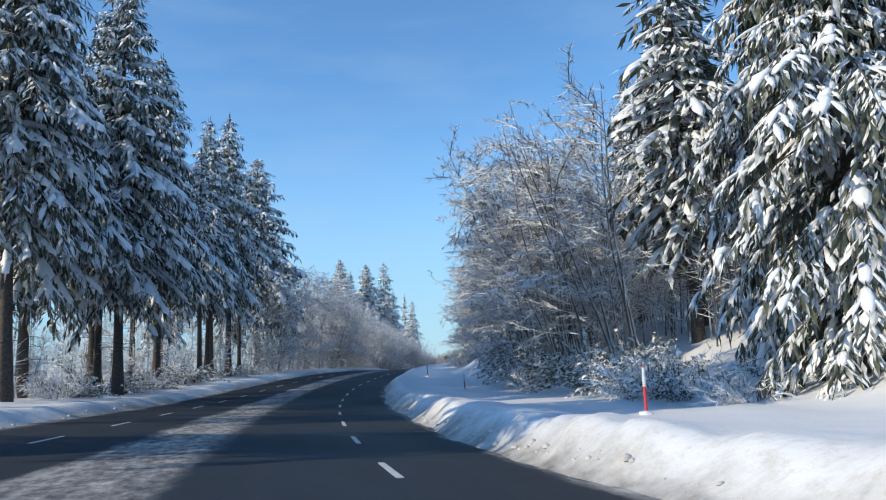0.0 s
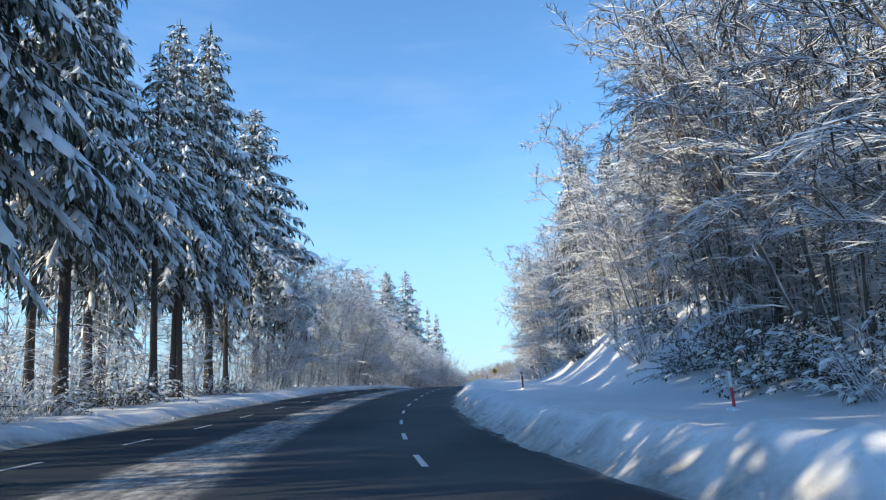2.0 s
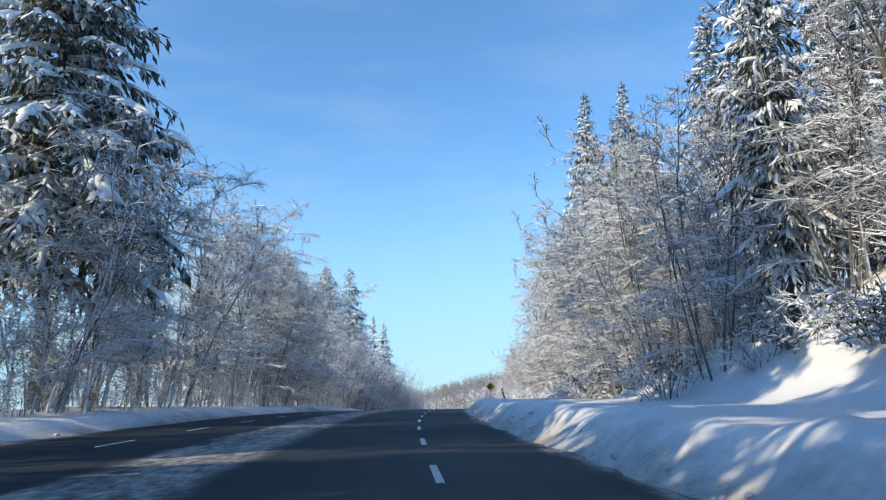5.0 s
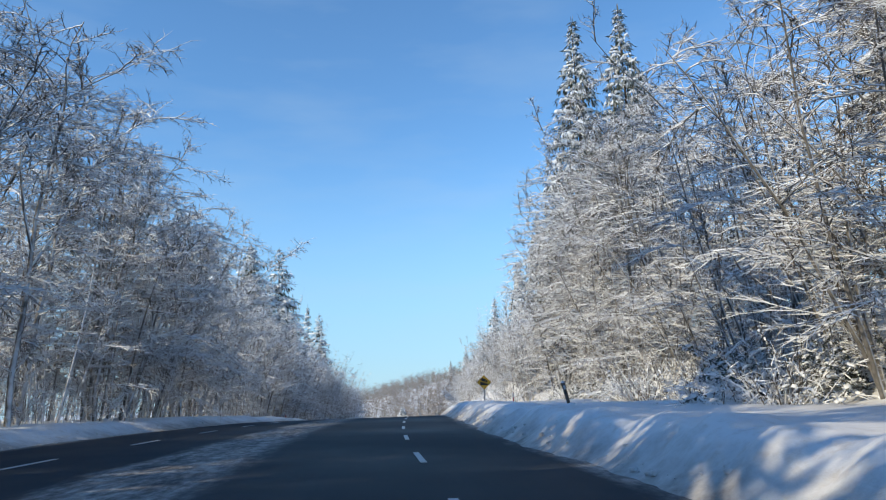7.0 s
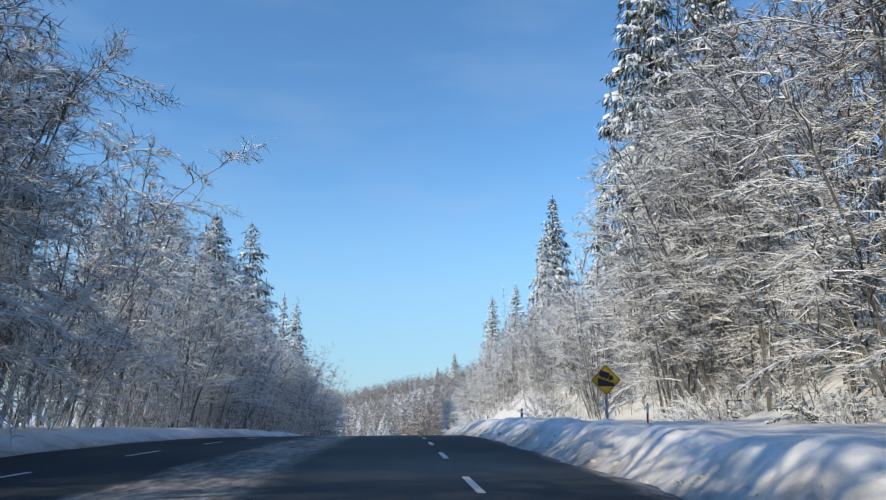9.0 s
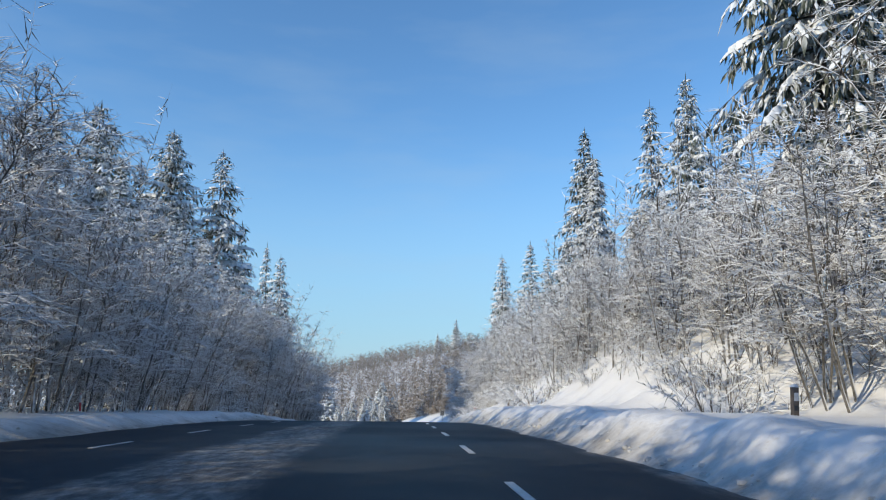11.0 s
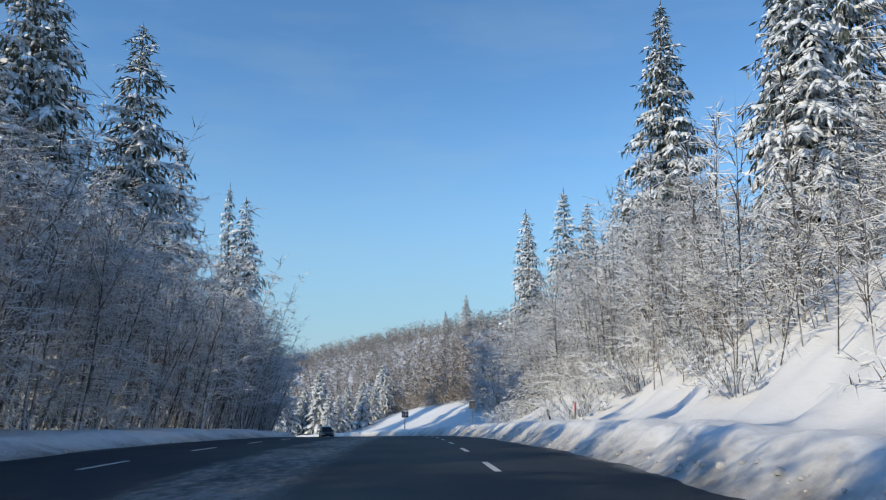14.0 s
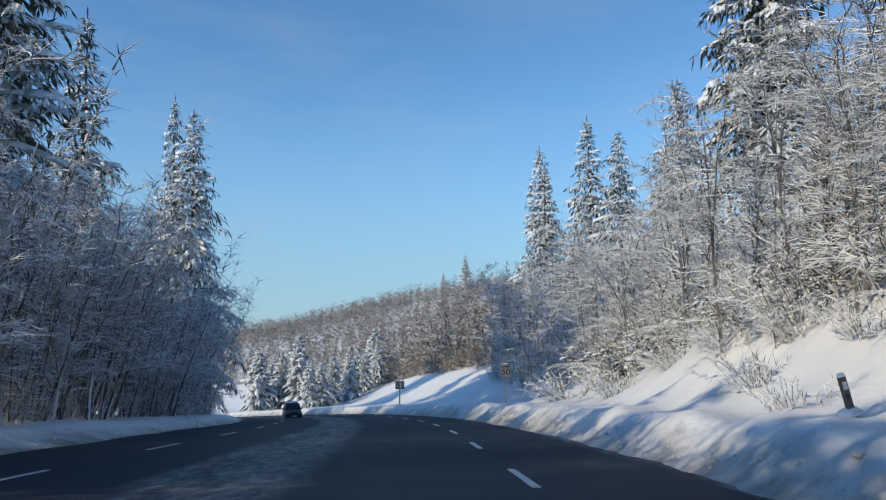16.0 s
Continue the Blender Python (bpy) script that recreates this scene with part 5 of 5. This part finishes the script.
def street_lamp():
    root = new("street_lamp")
    tall = 5.2
    part("pole", rod(0.09, tall, (0, 0, tall / 2), 0.06, 14), STEEL, root)
    part("base_plate", box(0.34, 0.34, 0.04, (0, 0, 0.14), 0.008), STEEL, root)
    arm = Shape()
    q = np.linspace(0, math.pi / 2, 8)
    arm.tube(np.stack([-1.7 * (1 - np.cos(q)), 0 * q, tall - 0.03 + 0.75 * np.sin(q)], 1), np.linspace(0.06, 0.04, 8), 8, 0)
    arm.build("arm", [STEEL], root, True)
    head = part("lamp_head", box(0.62, 0.24, 0.13, (-1.95, 0, tall + 0.71), 0.05), DARK_METAL, root)
    part("lens", box(0.42, 0.18, 0.03, (-1.98, 0, tall + 0.635), 0.01), WHITE, head)
    for x in (-0.33, 0.33):
        board = part("sign_panel", box(0.5, 0.014, 0.98, (x, -0.1, 2.6), 0.006), DARK_METAL, root, "narrow dark sign panel")
        for z in (2.85, 2.62, 2.4):
            part("word_bar", box(0.32, 0.006, 0.07, (x, -0.11, z), 0), WHITE, board)
    return root


tagged(at_ground(street_lamp(), 14.2, 345.0, facing(343)), "steel street lamp with curved arm and two sign panels", "street lamp")


def back_sign():
    root = new("road_sign")
    part("post", box(0.08, 0.06, 3.2, (0, 0.04, 1.4), 0.008), STEEL, root)
    part("plate", box(0.75, 0.012, 0.75, (0, 0, 2.5), 0.01), STEEL, root, "bare metal back of a sign plate")
    part("snow_cap", blob(0.2, 0.25, 15, (0, 0, 2.9)), SNOW_TREE, root)
    return root


tagged(at_ground(back_sign(), *spot(317.0, -13.6), facing(317)), "grey back of a roadside sign at the forest edge", "road sign")


# ---- oncoming car ----
CAR_S = 340.0
PAINT_CAR = plain("dark_car_paint", (0.03, 0.032, 0.036), 0.3, 0.2, (0.8, 1.2), 3)
GLASS = plain("dark_car_glass", (0.02, 0.025, 0.03), 0.06, 0.0, (0.9, 1.1), 2)
RUBBER = plain("tyre_rubber", (0.018, 0.018, 0.018), 0.9)
LAMP = plain("headlight_lens", (0.7, 0.72, 0.75), 0.15)


def loft(name, sections, material, parent, label=""):
    """A body from cross-sections along y: (y, half width low, half width high, z low, z high)."""
    v, f = [], []
    for y, wl, wh, zl, zh in sections:
        zm = zl + (zh - zl) * 0.55
        v += [(-wl, y, zl), (-wl * 1.03, y, zm), (-wh, y, zh), (wh, y, zh), (wl * 1.03, y, zm), (wl, y, zl)]
    for k in range(len(sections) - 1):
        for j in range(6):
            a, b = k * 6 + j, k * 6 + (j + 1) % 6
            f.append((a, b, b + 6, a + 6))
    f.append(tuple(range(6))[::-1])
    f.append(tuple(range(len(v) - 6, len(v))))
    ob = mesh_object(name, v, f, [material], None, True, parent)
    mod = ob.modifiers.new("round", "BEVEL")
    mod.width, mod.segments = 0.05, 2
    if label:
        tagged(ob, label)
    return ob


def car():
    root = new("car")
    loft("body", [(-2.2, 0.72, 0.68, 0.36, 0.72), (-2.05, 0.86, 0.80, 0.26, 0.90), (-1.1, 0.91, 0.86, 0.24, 1.02), (1.4, 0.91, 0.87, 0.24, 1.05), (2.1, 0.88, 0.82, 0.28, 1.02), (2.25, 0.74, 0.72, 0.40, 0.86)],
         PAINT_CAR, root, "dark painted body")
    cabin = loft("cabin", [(-1.15, 0.80, 0.70, 1.0, 1.04), (-0.45, 0.80, 0.64, 1.0, 1.62), (1.3, 0.80, 0.64, 1.0, 1.66), (2.05, 0.78, 0.66, 1.0, 1.08)], PAINT_CAR, root)
    part("windscreen", slab([(-0.66, 0), (0.66, 0), (0.56, 0.80), (-0.56, 0.80)], 0.015), GLASS, cabin).matrix_basis = pose(0, -1.07, 1.03, -49, 0, 0)
    for x in (-0.78, 0.78):
        part("side_window", box(0.02, 1.9, 0.42, (x * 0.95, 0.45, 1.32), 0.01, (0, -0.2 if x > 0 else 0.2, 0)), GLASS, cabin)
        part("mirror", box(0.2, 0.1, 0.15, (x * 1.24, -0.75, 1.08), 0.03), PAINT_CAR, root)
        part("headlight", box(0.34, 0.1, 0.15, (x * 0.76, -2.12, 0.74), 0.03), LAMP, root, "clear headlight")
        for y in (-1.38, 1.38):
            wheel = part("wheel", rod(0.2, 0.22, (x * 1.08, y, 0.34), None, 18, (0, math.pi / 2, 0)), STEEL, root)
            part("tyre", rod(0.34, 0.2, (x * 1.06, y, 0.34), None, 24, (0, math.pi / 2, 0), 0.03), RUBBER, wheel)
    part("grille", box(0.9, 0.05, 0.2, (0, -2.2, 0.62), 0.02), BLACK, root)
    part("bumper", box(1.66, 0.18, 0.18, (0, -2.17, 0.38), 0.05), DARK_METAL, root)
    part("number_plate", box(0.5, 0.02, 0.12, (0, -2.27, 0.44), 0.005), WHITE, root)
    part("roof_snow", box(1.15, 1.5, 0.06, (0, 0.45, 1.69), 0.03), SNOW_TREE, root)
    return root


cx, cy, cz = on_line(CAR_S, -5.7)
car_ob = car()
car_ob.matrix_basis = Matrix.LocRotScale((float(cx), float(cy), float(cz + road_lift(CAR_S, -5.7, 0, 0)) + 0.01), Euler((0, 0, facing(CAR_S))), None)
tagged(car_ob, "dark sport utility car coming up the hill", "car")

# evergreen undergrowth, bowed under snow
BUSHES = [(snow_bush(np.random.default_rng(140 + i), 3.2, n), 3.2) for i, n in enumerate((46, 58))]
for i, (s, u, h) in enumerate(((139.6, 16.0, 3.4), (136.5, 17.0, 2.6), (143, 17.5, 2.6), (27, 15.2, 2.4), (32, 16.4, 2.6), (36, 17.2, 3.0), (40, 16.2, 2.6), (43, 17.6, 3.4), (47, 16.2, 2.4), (50, 17.6, 3.0),
                               (54, 15.8, 2.6), (57, 17.4, 3.4), (61, 16.0, 2.6), (65, 17.6, 3.2), (69, 16.4, 2.2), (104, 17.8, 2.6), (78, 18.8, 2.6), (112, 17.6, 2.4), (124, 17.0, 2.6),
                               (160, 16.6, 2.4), (172, 17.0, 2.2), (233, 15.0, 2.6), (277, 14.4, 2.2), (284, 14.2, 2.6), (291, 14.0, 2.8), (298, 14.6, 3.2),
                               (56, -17, 2.4), (66, -18.5, 3.2), (75, -17.5, 2.8), (84, -17.2, 3.8), (92, -19, 3.0), (103, -18, 2.8), (112, -17.5, 2.6))):
    x, y = spot(s, u)
    stand(BUSHES[i % 2], x, y, h, label="broad evergreen bush pressed down by thick snow", category="evergreen bush", group="evergreen bushes", wide=1.1)


# ---- clods of ploughed snow ----
def clods():
    rng = np.random.default_rng(55)
    heap = Shape()
    base = [(0, 0, 1), (0.9, 0, 0.45), (0.28, 0.85, 0.45), (-0.72, 0.53, 0.45), (-0.72, -0.53, 0.45), (0.28, -0.85, 0.45), (0.72, 0.53, -0.45), (-0.28, 0.85, -0.45), (-0.9, 0, -0.45), (-0.28, -0.85, -0.45), (0.72, -0.53, -0.45)]
    tri = [(0, 1, 2), (0, 2, 3), (0, 3, 4), (0, 4, 5), (0, 5, 1), (1, 6, 2), (2, 7, 3), (3, 8, 4), (4, 9, 5), (5, 10, 1), (2, 6, 7), (3, 7, 8), (4, 8, 9), (5, 9, 10), (1, 10, 6)]
    shape = np.array(base)
    for side, foot, lift, n in ((1, RIGHT, right_snow, 900), (-1, LEFT, left_snow, 350)):
        s = rng.uniform(2, 300, n)
        u = foot + side * (0.0 + np.abs(rng.normal(0, 0.22, n)))
        x, y, z = on_line(s, u)
        z = z + lift(s, u, x, y)
        for k in range(n):
            r = 0.02 + 0.09 * rng.random() ** 3
            pts = shape * rng.uniform(0.7, 1.25, (11, 1)) * r * np.array([1.2, 1.0, 0.75]) + np.array([x[k], y[k], z[k] + r * 0.2])
            i = len(heap.v)
            heap.v.extend(pts.tolist())
            heap.f.extend([(a + i, b + i, c + i) for a, b, c in tri])
            heap.m.extend([0] * len(tri))
    tagged(heap.build("snow_clods", [CLOD], None, True), "clods of grey ploughed snow along the road edge", "snow clods", kind="stuff")


clods()
